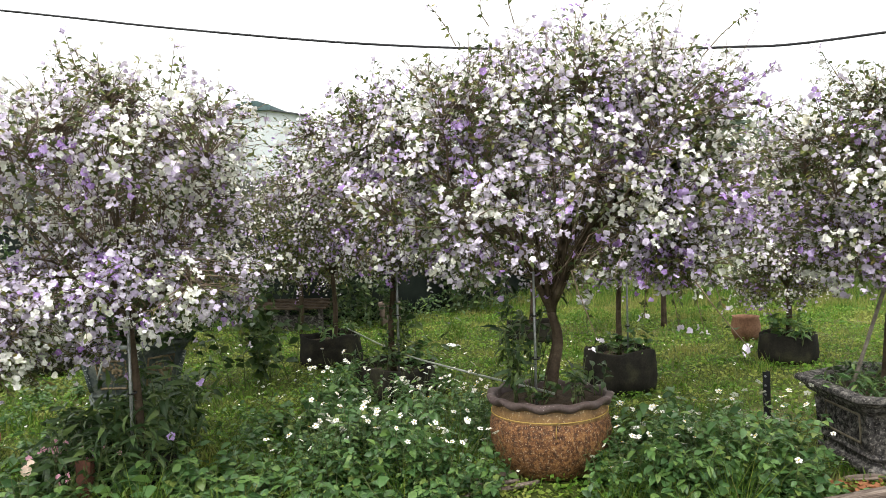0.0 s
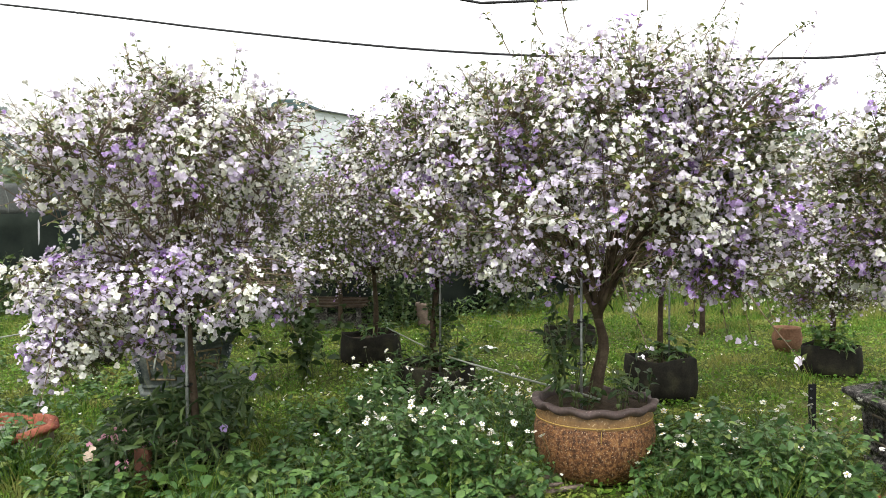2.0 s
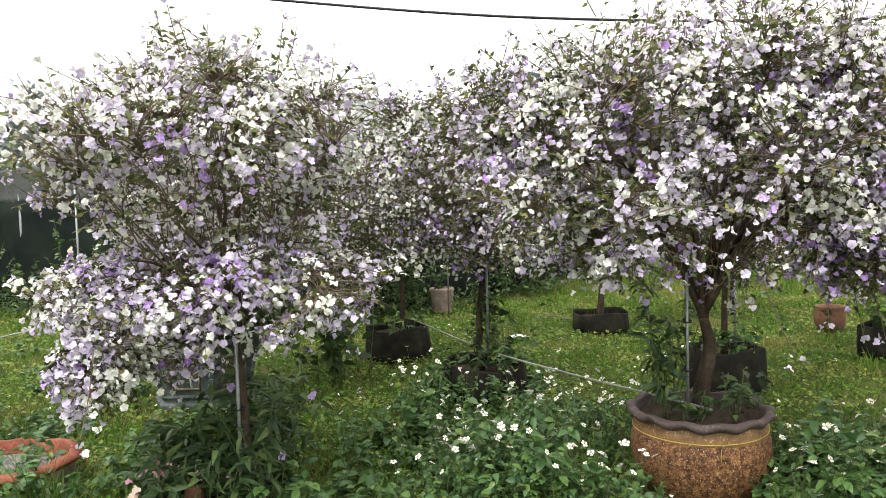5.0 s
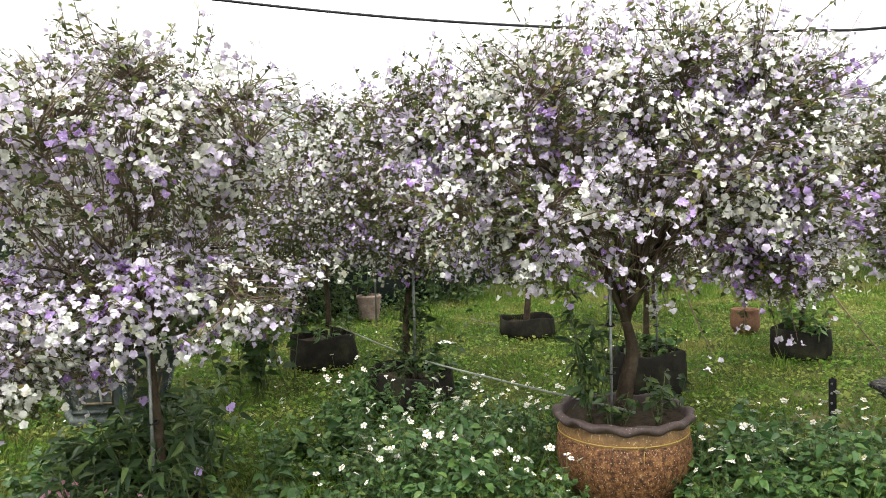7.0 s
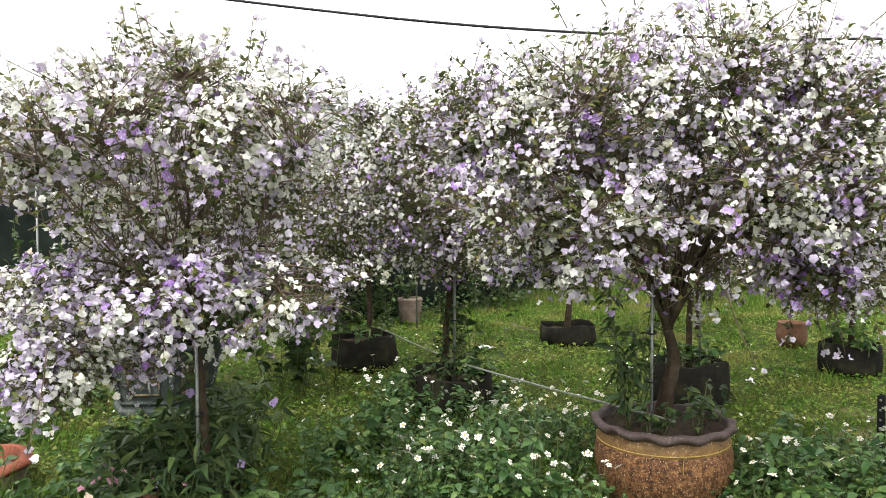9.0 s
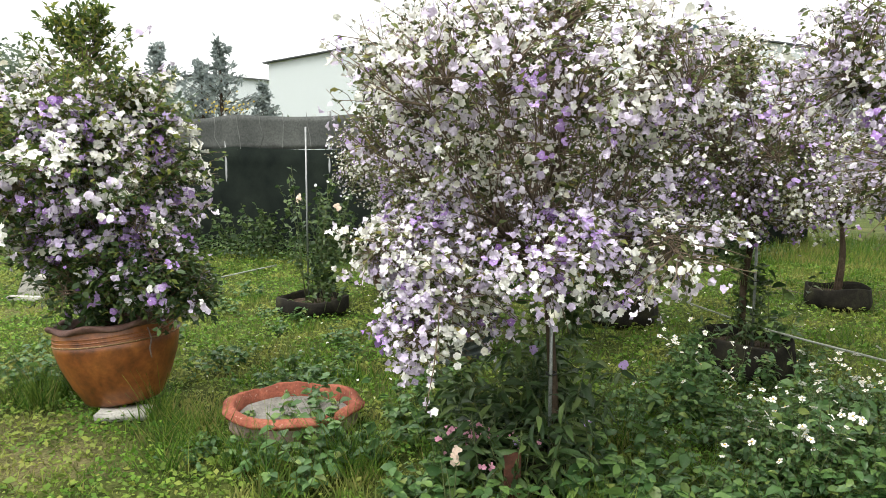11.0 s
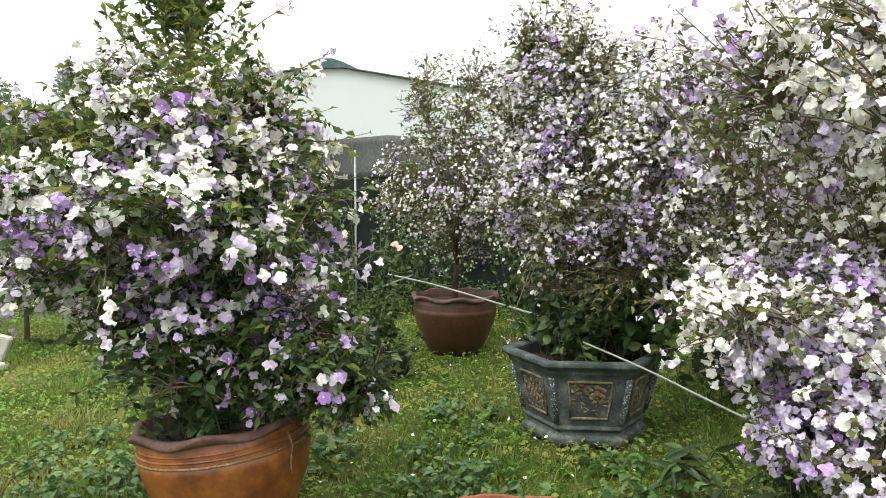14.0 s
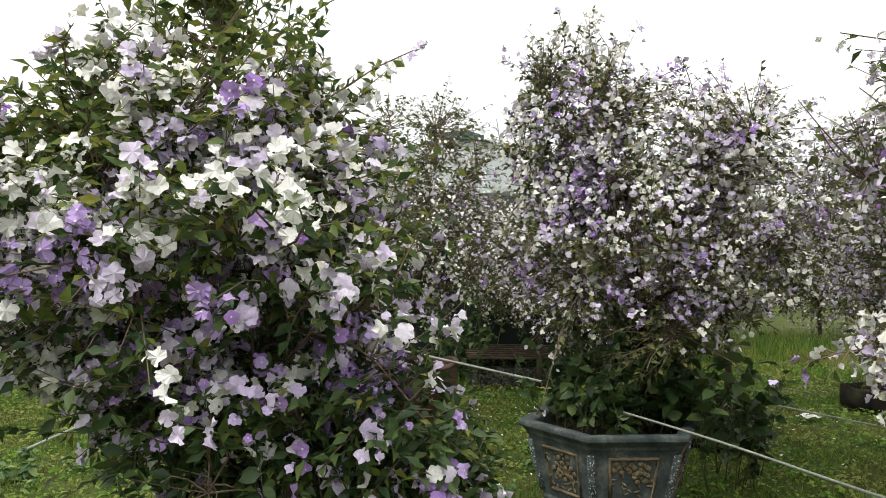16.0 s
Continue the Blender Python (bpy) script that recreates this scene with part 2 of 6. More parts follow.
def ground_material():
    m, nd, lk, b = nodes_of("lawn_ground")
    big, mid, fine = noise_tex(nd, lk, 0.55, 5.0), noise_tex(nd, lk, 4.0, 5.0, 0.65), noise_tex(nd, lk, 60.0, 3.0)
    r = ramp(nd, [(0.32, (0.032, 0.050, 0.012)), (0.5, (0.058, 0.078, 0.017)), (0.66, (0.098, 0.112, 0.030))])
    lk.new(mid.outputs["Fac"], r.inputs[0])
    e = ramp(nd, [(0.56, (0, 0, 0)), (0.70, (1, 1, 1))])
    lk.new(big.outputs["Fac"], e.inputs[0])
    col = mix_col(nd, lk, r.outputs[0], (0.175, 0.150, 0.075), e.outputs[0])
    g = ramp(nd, [(0.3, (0.55, 0.55, 0.55)), (0.7, (1.3, 1.3, 1.3))])
    lk.new(fine.outputs["Fac"], g.inputs[0])
    lk.new(mix_col(nd, lk, col, g.outputs[0], 1.0, "MULTIPLY"), b.inputs["Base Color"])
    b.inputs["Roughness"].default_value, b.inputs["Specular IOR Level"].default_value = 0.95, 0.1
    bump(nd, lk, b, fine.outputs["Fac"], 0.8, 0.02)
    return m


M_GROUND = ground_material()

# ---------- builders ----------


def part(name, bm, material, parent, label="", smooth=True):
    """Links a bmesh as one mesh under a thing or a part."""
    me = bpy.data.meshes.new(name)
    bmesh.ops.recalc_face_normals(bm, faces=bm.faces)
    bm.to_mesh(me)
    bm.free()
    me.materials.append(material)
    if smooth:
        me.shade_smooth()
    ob = new(name, me)
    ob.parent = parent
    return tagged(ob, label)


def thing(name, label, category, at=(0, 0, 0), turn=0.0, group="", kind=""):
    ob = new(name)
    ob.empty_display_size = 0.1
    ob.matrix_world = pose(*at, 0, 0, turn)
    return tagged(ob, label, category, group, kind)


def raw(name, V, F, mats, parent=None, index=None, label="", kind="", smooth=False):
    """A mesh from arrays of points and of faces of one size."""
    me = bpy.data.meshes.new(name)
    V, F = np.asarray(V, np.float32), np.asarray(F, np.int32)
    k = F.shape[1]
    me.vertices.add(len(V))
    me.vertices.foreach_set("co", V.ravel())
    me.loops.add(F.size)
    me.loops.foreach_set("vertex_index", F.ravel())
    me.polygons.add(len(F))
    me.polygons.foreach_set("loop_start", np.arange(0, F.size, k, dtype=np.int32))
    for m in mats:
        me.materials.append(m)
    if index is not None:
        me.polygons.foreach_set("material_index", np.asarray(index, np.int32))
    me.update(calc_edges=True)
    me.validate()
    if smooth:
        me.shade_smooth()
    ob = new(name, me)
    if parent is not None:
        ob.parent = parent
    return tagged(ob, label, kind=kind)


def unit(v):
    return v / np.maximum(np.linalg.norm(v, axis=-1, keepdims=True), 1e-9)


def frames_of(normal, rng, along=None):
    """Turns whose z is the given direction, with a random or given x."""
    z = unit(np.asarray(normal, float))
    a = rng.normal(size=z.shape) if along is None else np.asarray(along, float)
    x = unit(a - (a * z).sum(-1, keepdims=True) * z)
    return np.stack([x, np.cross(z, x), z], -1)


def stamp(tv, tf, places, turns, sizes):
    """Many copies of one small shape as two arrays."""
    sizes = np.asarray(sizes, float).reshape(len(places), -1)
    if sizes.shape[1] == 1:
        sizes = np.repeat(sizes, 3, 1)
    v = np.einsum("nij,nkj->nki", turns, tv[None] * sizes[:, None]) + np.asarray(places)[:, None]
    f = tf[None] + (np.arange(len(places)) * len(tv))[:, None, None]
    return v.reshape(-1, 3), f.reshape(-1, tf.shape[1])


def merge(lists):
    """Joins pairs of arrays."""
    vs, fs, n = [], [], 0
    for v, f in lists:
        vs.append(v)
        fs.append(f + n)
        n += len(v)
    return np.concatenate(vs), np.concatenate(fs)


def tubes(paths, radii, sides=3):
    """Tapered tubes: paths (n, k, 3), radii (n, k)."""
    paths, radii = np.asarray(paths, float), np.asarray(radii, float)
    n, k, _ = paths.shape
    way = unit(np.gradient(paths, axis=1))
    ref = np.where(np.abs(way[..., 2:]) > 0.9, np.array([1.0, 0, 0]), np.array([0, 0, 1.0]))
    x = unit(np.cross(ref, way))
    y = np.cross(way, x)
    a = np.arange(sides) * 2 * np.pi / sides
    ring = np.cos(a)[None, None, :, None] * x[:, :, None] + np.sin(a)[None, None, :, None] * y[:, :, None]
    v = paths[:, :, None] + ring * radii[:, :, None, None]
    i, j, s = np.meshgrid(np.arange(n), np.arange(k - 1), np.arange(sides), indexing="ij")
    base = (i * k + j) * sides
    s2 = (s + 1) % sides
    f = np.stack([base + s, base + s2, base + sides + s2, base + sides + s], -1).reshape(-1, 4)
    return v.reshape(-1, 3), f


def tube_part(name, points, radius, material, parent, sides=8, label=""):
    """One smooth tube through points; radius a number or one for each point."""
    p = np.asarray(points, float)
    r = np.broadcast_to(np.asarray(radius, float), (len(p),))
    v, f = tubes(p[None], r[None], sides)
    # caps
    bm = bmesh.new()
    bv = [bm.verts.new(c) for c in v]
    for q in f:
        bm.faces.new([bv[i] for i in q])
    bm.faces.new(bv[:sides])
    bm.faces.new(bv[-sides:])
    return part(name, bm, material, parent, label)


def bend(points, n):
    """A smooth run of n points through the given ones (Catmull-Rom)."""
    p = np.asarray(points, float)
    p = np.concatenate([[2 * p[0] - p[1]], p, [2 * p[-1] - p[-2]]])
    out = []
    for u in np.linspace(0, len(p) - 3 - 1e-6, n):
        i, t = int(u), u - int(u)
        a, b, c, d = p[i : i + 4]
        out.append(0.5 * (2 * b + (c - a) * t + (2 * a - 5 * b + 4 * c - d) * t**2 + (3 * b - a - 3 * c + d) * t**3))
    return np.array(out)


def lathe(profile, sides=48, wave=None):
    """A bmesh turned round z from (radius, height) points. wave(i, angle) gives an extra (radius, height)."""
    bm = bmesh.new()
    rings = []
    for i, (r, z) in enumerate(profile):
        ring = []
        for s in range(sides):
            a = 2 * math.pi * s / sides
            dr, dz = wave(i, a) if wave else (0, 0)
            ring.append(bm.verts.new(((r + dr) * math.cos(a), (r + dr) * math.sin(a), z + dz)))
        rings.append(ring)
    for lo, hi in zip(rings, rings[1:]):
        for s in range(sides):
            bm.faces.new((lo[s], lo[(s + 1) % sides], hi[(s + 1) % sides], hi[s]))
    return bm, rings


def disc(radius, z, rough=0.02, rings=5, sides=28, seed=0):
    """An uneven disc of earth."""
    bm = bmesh.new()
    c = bm.verts.new((0, 0, z))
    last = None
    for i in range(1, rings + 1):
        r = radius * i / rings
        ring = []
        for s in range(sides):
            a = 2 * math.pi * s / sides
            h = rough * noise.noise(Vector((r * math.cos(a) * 9, r * math.sin(a) * 9, seed)))
            ring.append(bm.verts.new((r * math.cos(a), r * math.sin(a), z + h)))
        for s in range(sides):
            if last is None:
                bm.faces.new((c, ring[s], ring[(s + 1) % sides]))
            else:
                bm.faces.new((last[s], ring[s], ring[(s + 1) % sides], last[(s + 1) % sides]))
        last = ring
    return bm


def box_bm(sx, sy, sz, bevel=0.0, at=(0, 0, 0)):
    bm = bmesh.new()
    bmesh.ops.create_cube(bm, size=1.0, matrix=Matrix.Translation(at) @ Matrix.Diagonal((sx, sy, sz, 1)))
    if bevel:
        bmesh.ops.bevel(bm, geom=bm.edges[:], offset=bevel, segments=2, affect="EDGES")
    return bm


# small shapes


def flower_shape(lobes, rough, seed, cup=0.12):
    """A flat five-lobed blossom of radius 1 facing +z."""
    rng = np.random.default_rng(seed)
    v = [(0, 0, -0.12)]
    for p in range(lobes):
        a0 = 2 * np.pi * p / lobes + rng.normal(0, 0.05)
        lift = rng.normal(0, rough)
        for da, r, w in ((-0.62, 0.80, 0.4), (-0.36, 0.98 + rng.normal(0, 0.05), 1.0), (-0.02, 1.04 + rng.normal(0, 0.05), 0.7), (0.38, 0.95 + rng.normal(0, 0.05), 1.0)):
            a = a0 + da * 5 / lobes
            v.append((r * np.cos(a), r * np.sin(a), cup * r * r * 0.5 + (lift * w + rng.normal(0, rough * 0.4 * w)) * r - 0.06 * (1 - w)))
    n = len(v) - 1
    f = [(0, 1 + i, 1 + (i + 1) % n) for i in range(n)]
    return np.array(v), np.array(f)


def star_shape(lobes, width, seed):
    """A daisy-like head: separate narrow petals, radius 1, facing +z."""
    rng = np.random.default_rng(seed)
    v, f = [], []
    for p in range(lobes):
        a = 2 * np.pi * p / lobes + rng.normal(0, 0.08)
        c, s, d = np.cos(a), np.sin(a), rng.normal(0, 0.1)
        b = len(v)
        for r, w in ((0.12, 0.06), (0.65, width), (1.0, width * 0.55)):
            v += [(r * c - w * s, r * s + w * c, d * r), (r * c + w * s, r * s - w * c, d * r)]
        f += [(b, b + 1, b + 3), (b, b + 3, b + 2), (b + 2, b + 3, b + 5), (b + 2, b + 5, b + 4)]
    return np.array(v), np.array(f)


def leaf_shape(width=0.22, fold=0.10, droop=0.18):
    """A pointed leaf of length 1 along +x, folded on its midrib."""
    v = [(0, 0, 0), (0.35, width, fold), (0.35, 0, 0), (0.35, -width, fold), (0.7, width * 0.8, fold - droop * 0.4), (0.7, 0, -droop * 0.4), (0.7, -width * 0.8, fold - droop * 0.4), (1, 0, -droop)]
    f = [(0, 2, 1), (0, 3, 2), (1, 2, 5), (1, 5, 4), (2, 3, 6), (2, 6, 5), (4, 5, 7), (5, 6, 7)]
    return np.array(v), np.array(f)


FLOWERS = [flower_shape(5, 0.36, s, c) for s, c in ((1, 0.1), (2, -0.35), (3, 0.35), (4, 0.0), (5, -0.6), (6, 0.15))]
FLOWERS_FAR = [(np.array([(0, 0, 0)] + [((0.75 + 0.25 * (i % 2)) * np.cos(i * np.pi / 4), (0.75 + 0.25 * (i % 2)) * np.sin(i * np.pi / 4), 0.12 * (-1) ** (i // 2)) for i in range(8)]), np.array([(0, 1 + i, 1 + (i + 1) % 8) for i in range(8)]))]
LEAF = leaf_shape()
LEAF_MID = (np.array([(0, 0, 0), (0.45, 0.23, 0.09), (0.5, 0, 0), (0.45, -0.23, 0.09), (1, 0, -0.16)]), np.array([(0, 2, 1), (0, 3, 2), (1, 2, 4), (2, 3, 4)]))
LEAF_WIDE = leaf_shape(0.32, 0.08, 0.2)
LEAF_NARROW = leaf_shape(0.13, 0.05, 0.45)
LEAF_FAR = (np.array([(0, 0, 0), (0.5, 0.22, 0.06), (1, 0, -0.12), (0.5, -0.22, 0.06)]), np.array([(0, 3, 1), (1, 3, 2)]))

# ---------- flowering trees ----------


def lump(d, seed, scale):
    return np.array([noise.noise(Vector(q) * scale + Vector((seed * 7.3, 0, 0))) for q in d])


def crown_points(rng, blobs, n, inner, seed):
    """Tips spread through a crown made of blobs (centre, radii, share): most of them near its uneven outside."""
    shares = np.array([b[2] for b in blobs], float)
    pts, outs = [], []
    for (c, r, _), m in zip(blobs, (shares / shares.sum() * n).astype(int)):
        d = unit(rng.normal(size=(m, 3)))
        rad = np.where(rng.random(m) < inner, rng.uniform(0.4, 0.85, m), rng.uniform(0.84, 1.04, m))
        rad = np.where(rng.random(m) < 0.18, rng.uniform(1.0, 1.26, m), rad)
        rad *= 1 + 0.30 * lump(d, seed, 2.2) + 0.18 * lump(d, seed + 3, 6.0)
        pts.append(np.array(c) + d * rad[:, None] * np.array(r))
        outs.append(unit(d / np.array(r)))
    return np.concatenate(pts), np.concatenate(outs)


def grow(rng, fork, tips, limbs, base_r, loose=0.16):
    """Limbs from the fork into the crown, boughs off the limbs, a twig to every tip."""
    centre = tips.mean(0)
    far = tips[rng.choice(len(tips), limbs * 6, replace=False)]
    order = np.argsort(np.arctan2(far[:, 1] - centre[1], far[:, 0] - centre[0]) + rng.normal(0, 0.3, len(far)))
    ends = far[order].reshape(limbs, 6, 3)
    limb_paths, limb_r, bough_paths, bough_r, nodes = [], [], [], [], []
    for e in ends:
        goal = fork + (e.mean(0) - fork) * 0.75 + rng.normal(0, 0.04, 3)
        rise = np.array([0, 0, 0.22 * np.linalg.norm(goal - fork)])
        p = bend([fork, fork + (goal - fork) * 0.3 + rise * 0.8 + rng.normal(0, 0.025, 3), fork + (goal - fork) * 0.65 + rise + rng.normal(0, 0.04, 3), goal], 9)
        limb_paths.append(p)
        limb_r.append(np.linspace(base_r * 0.55, base_r * 0.2, 9))
        nodes += list(bend(p, 33)[11:])
        for q in e:
            k = rng.integers(3, 8)
            s = p[k]
            g = s + (q - s) * 0.8
            b = bend([s, s + (g - s) * 0.45 + np.array([0, 0, 0.05]) + rng.normal(0, 0.03, 3), g], 6)
            bough_paths.append(b)
            bough_r.append(np.linspace(base_r * 0.22, base_r * 0.07, 6))
            nodes += list(bend(b, 21)[4:])
    nodes = np.array(nodes)
    # each twig starts from a near node that lies further in and lower
    gap = np.linalg.norm(tips[:, None] - nodes[None], axis=-1)
    inward = np.linalg.norm(nodes - centre, axis=-1)[None] - np.linalg.norm(tips - centre, axis=-1)[:, None]
    cost = gap + 0.6 * np.maximum(inward, 0) + 0.5 * np.maximum(nodes[None, :, 2] - tips[:, None, 2], 0) + rng.uniform(0, loose, gap.shape).astype(np.float32)
    start = nodes[cost.argmin(1)]
    way = tips - start
    mid = start + way * 0.5 + rng.normal(0, 0.16, way.shape) * np.linalg.norm(way, axis=1, keepdims=True) + np.array([0, 0, 0.03])
    u = np.linspace(0, 1, 4)[None, :, None]
    twigs = (1 - u) ** 2 * start[:, None] + 2 * u * (1 - u) * mid[:, None] + u**2 * tips[:, None]
    return np.array(limb_paths), np.array(limb_r), np.array(bough_paths), np.array(bough_r), twigs


def pieces(name, shape, pos, turns, sizes, mats, parent, index=None, label="", kind="stuff"):
    v, f = stamp(*shape, pos, turns, sizes)
    idx = None if index is None else np.repeat(index, len(shape[1]))
    return raw(name, v, f, mats, parent, idx, label, kind)


def flowering_tree(label, at, trunk, blobs, tips=900, seed=1, limbs=8, base_r=0.035, inner=0.3, violet=0.16, lilac=0.24, bloom=3.0,
                   leaves=8, flower=0.0188, leaf=0.042, top_leaf=None, far=False, shoots=(), single=0, leafy_top=0.0, stem_label="", bare=(), n_trunks=1, windows=(), patchy=0.9, leader=(), brush=0, sprigs=None):
    """trunk: points from the earth to the fork. blobs: the crown. shoots: (foot, tip) of long bare-flowered sprigs above the crown.
    Everything in metres from the foot of the tree."""
    rng = np.random.default_rng(seed)
    t = thing("flowering_tree", label, "tree", at, 0, "flowering trees in pots")
    fork = np.array(trunk[-1], float)
    pts, outs = crown_points(rng, blobs, tips, inner, seed)
    for x0, x1, z0, z1, share in windows:
        gone = (pts[:, 0] > x0) & (pts[:, 0] < x1) & (pts[:, 2] > z0) & (pts[:, 2] < z1) & (rng.random(len(pts)) < share)
        pts, outs = pts[~gone], outs[~gone]
    low = pts[:, 2] < 0.1
    pts[low, 2] = rng.uniform(0.1, 0.3, low.sum())
    lp, lr, bp, br, tw = grow(rng, fork, pts, limbs, base_r)
    for k in range(n_trunks):
        off = np.array([0.05 * math.cos(k * 2.4), 0.05 * math.sin(k * 2.4), 0]) * (k > 0)
        p = bend(np.array(trunk) + off * np.linspace(1, 0.2, len(trunk))[:, None], 9)
        stem = tube_part("trunk", p, np.linspace(base_r * (1.15 if k == 0 else 0.7), base_r * (0.8 if k == 0 else 0.5), 9), M_BARK, t, 10, stem_label)
        main_stem = stem if k == 0 else main_stem
    for p, r in zip(lp, lr):
        tube_part("limb", p, r, M_BARK, main_stem, 6)
    if leader:
        tube_part("limb", bend([tuple(fork), *leader], 9), np.linspace(base_r * 0.95, base_r * 0.25, 9), M_BARK, main_stem, 7)
    v, f = tubes(bp, br, 4)
    raw("branchwork", v, f, [M_TWIG], t, kind="stuff", smooth=True)
    rad = np.linspace(1, 0.4, 4)[None] * rng.uniform(0.0026, 0.0045, (len(tw), 1))
    tip_pos, tip_out = tw[:, -1], outs
    extra = []
    for foot, tip in shoots:
        foot, tip = np.array(foot, float), np.array(tip, float)
        m = (foot + tip) / 2 + rng.normal(0, 0.03, 3)
        u = np.linspace(0, 1, 4)[:, None]
        extra.append((1 - u) ** 2 * foot + 2 * u * (1 - u) * m + u**2 * tip)
    all_tw = np.concatenate([tw, np.array(extra)]) if extra else tw
    if brush:
        # fine bare twigs fanning up through the crown
        q, _ = crown_points(rng, blobs, brush, 0.75, seed + 9)
        q = (fork + (q - fork) * 0.9)[q[:, 2] > fork[2] + 0.15]
        nodes = np.concatenate([np.concatenate([bend(p, 33)[5:27] for p in lp])] + ([bend([tuple(fork), *leader], 14)[1:9]] if leader else []))
        aim = fork + (q - fork) * rng.uniform(0.2, 0.6, (len(q), 1))
        near = np.linalg.norm(aim[:, None] - nodes[None], axis=-1) + rng.uniform(0, 0.22, (len(q), len(nodes)))
        s = nodes[near.argmin(1)]
        q, s = q[q[:, 2] > s[:, 2] + 0.12], s[q[:, 2] > s[:, 2] + 0.12]
        length = np.linalg.norm(q - s, axis=1, keepdims=True)
        m = s + (q - s) * np.array([0.42, 0.42, 0.58]) + rng.normal(0, 0.15, q.shape) * length
        u = np.linspace(0, 1, 6)[None, :, None]
        more = (1 - u) ** 2 * s[:, None] + 2 * u * (1 - u) * m[:, None] + u**2 * q[:, None]
        v, f = tubes(more, np.linspace(1, 0.3, 6)[None] * rng.uniform(0.0016, 0.0036, (len(more), 1)), 3)
        raw("twig_brush", v, f, [M_TWIG], t, kind="stuff", label="fan of bare reddish-brown twigs")
    if extra:
        rad = np.concatenate([rad, np.linspace(1, 0.5, 4)[None] * np.full((len(extra), 1), 0.004)])
    if far:
        all_tw, rad = all_tw[:, [0, 2, 3]], rad[:, [0, 2, 3]]
    v, f = tubes(all_tw, rad, 3)
    raw("twig_spray", v, f, [M_TWIG], t, kind="stuff")
    # leaves along the outer part of every twig
    n = len(tw)
    rep = np.repeat(np.arange(n), leaves)
    u = rng.uniform(0.35, 1.0, len(rep))
    k = np.minimum((u * 3).astype(int), 2)
    fr = (u * 3 - k)[:, None]
    lpos = tw[rep, k] * (1 - fr) + tw[rep, k + 1] * fr
    way = unit(tw[rep, k + 1] - tw[rep, k])
    side = unit(rng.normal(size=way.shape) + way * 0.7 + tip_out[rep] * 0.3)
    nrm = unit(np.cross(side, rng.normal(size=side.shape)) + np.array([0, 0, 0.9]) + 0.2 * tip_out[rep])
    keep = np.ones(len(rep), bool)
    lshape = LEAF_FAR if far else LEAF_MID
    turns = frames_of(nrm, rng, side)
    sizes = rng.uniform(0.6, 1.25, len(rep)) * leaf
    if extra:
        ep, es, en = [], [], []
        for p in extra:
            for _ in range(11):
                q = rng.uniform(0.25, 1.0)
                kk = min(int(q * 3), 2)
                ep.append(p[kk] + (p[kk + 1] - p[kk]) * (q * 3 - kk))
                es.append(unit(rng.normal(size=3) + unit(p[-1] - p[0]) * 0.8))
                en.append(rng.normal(size=3) + np.array([0, 0, 0.8]))
        lpos = np.concatenate([lpos[keep], ep])
        turns = np.concatenate([turns[keep], frames_of(np.array(en), rng, np.array(es))])
        sizes = np.concatenate([sizes[keep], rng.uniform(0.7, 1.1, len(ep)) * leaf])
    if sprigs:
        # upswept leafy twigs round a central leader: count, axis, from height, to height, reach
        count, axis, z0, z1, reach = sprigs
        top = bend([(axis[0], axis[1], z0 - 0.5), (axis[0] + 0.02, axis[1], (z0 + z1) / 2), (axis[0] - 0.01, axis[1], z1)], 9)
        h = rng.random(count) ** 0.7
        a = rng.uniform(0, 2 * np.pi, count)
        out = np.stack([np.cos(a), np.sin(a), np.zeros(count)], 1)
        st = np.array([(axis[0], axis[1], z0 + (z1 - z0) * q) for q in h])
        ln = (reach * (1 - 0.80 * h) * rng.uniform(0.55, 1.1, count))[:, None]
        en = st + out * ln + np.array([0, 0, 1.0]) * (0.14 + 0.42 * ln * rng.uniform(0.5, 1.2, (count, 1)))
        md = st + out * ln * 0.6 + np.array([0, 0, 1.0]) * ln * 0.22 + rng.normal(0, 0.05, st.shape)
        w = np.linspace(0, 1, 6)[None, :, None]
        path = (1 - w) ** 2 * st[:, None] + 2 * w * (1 - w) * md[:, None] + w**2 * en[:, None]
        path[:, 1:-1] += rng.normal(0, 0.010, path[:, 1:-1].shape)
        path = np.concatenate([path, bend(top, 6)[None]])
        v, f = tubes(path, np.linspace(1, 0.35, 6)[None] * np.append(np.full(count, 0.0034), 0.006)[:, None], 4)
        raw("twig_spray", v, f, [M_TWIG], t, kind="stuff", label="thin upswept twigs of the leafy top")
        rp = np.repeat(np.arange(count + 1), 24)
        q = 1.0 - 0.72 * rng.random(len(rp)) ** 1.35
        kk = np.minimum((q * 5).astype(int), 4)
        fq = (q * 5 - kk)[:, None]
        sp = path[rp, kk] * (1 - fq) + path[rp, kk + 1] * fq
        sw = unit(path[rp, kk + 1] - path[rp, kk])
        sd = unit(rng.normal(size=sw.shape) * 0.8 + sw * 0.9 + np.array([0, 0, 0.25]))
        lpos = np.concatenate([lpos, sp])
        turns = np.concatenate([turns, frames_of(np.cross(sd, rng.normal(size=sd.shape)) + np.array([0, 0, 0.7]), rng, sd)])
        sizes = np.concatenate([sizes, rng.uniform(0.5, 1.1, len(sp)) * leaf])
    # more olive leaves towards the top: young growth, with sunlight put into their green
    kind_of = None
    if top_leaf:
        top = np.clip((lpos[:, 2] - top_leaf[1]) / (top_leaf[2] - top_leaf[1]), 0.22, 0.92)
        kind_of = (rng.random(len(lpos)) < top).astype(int)
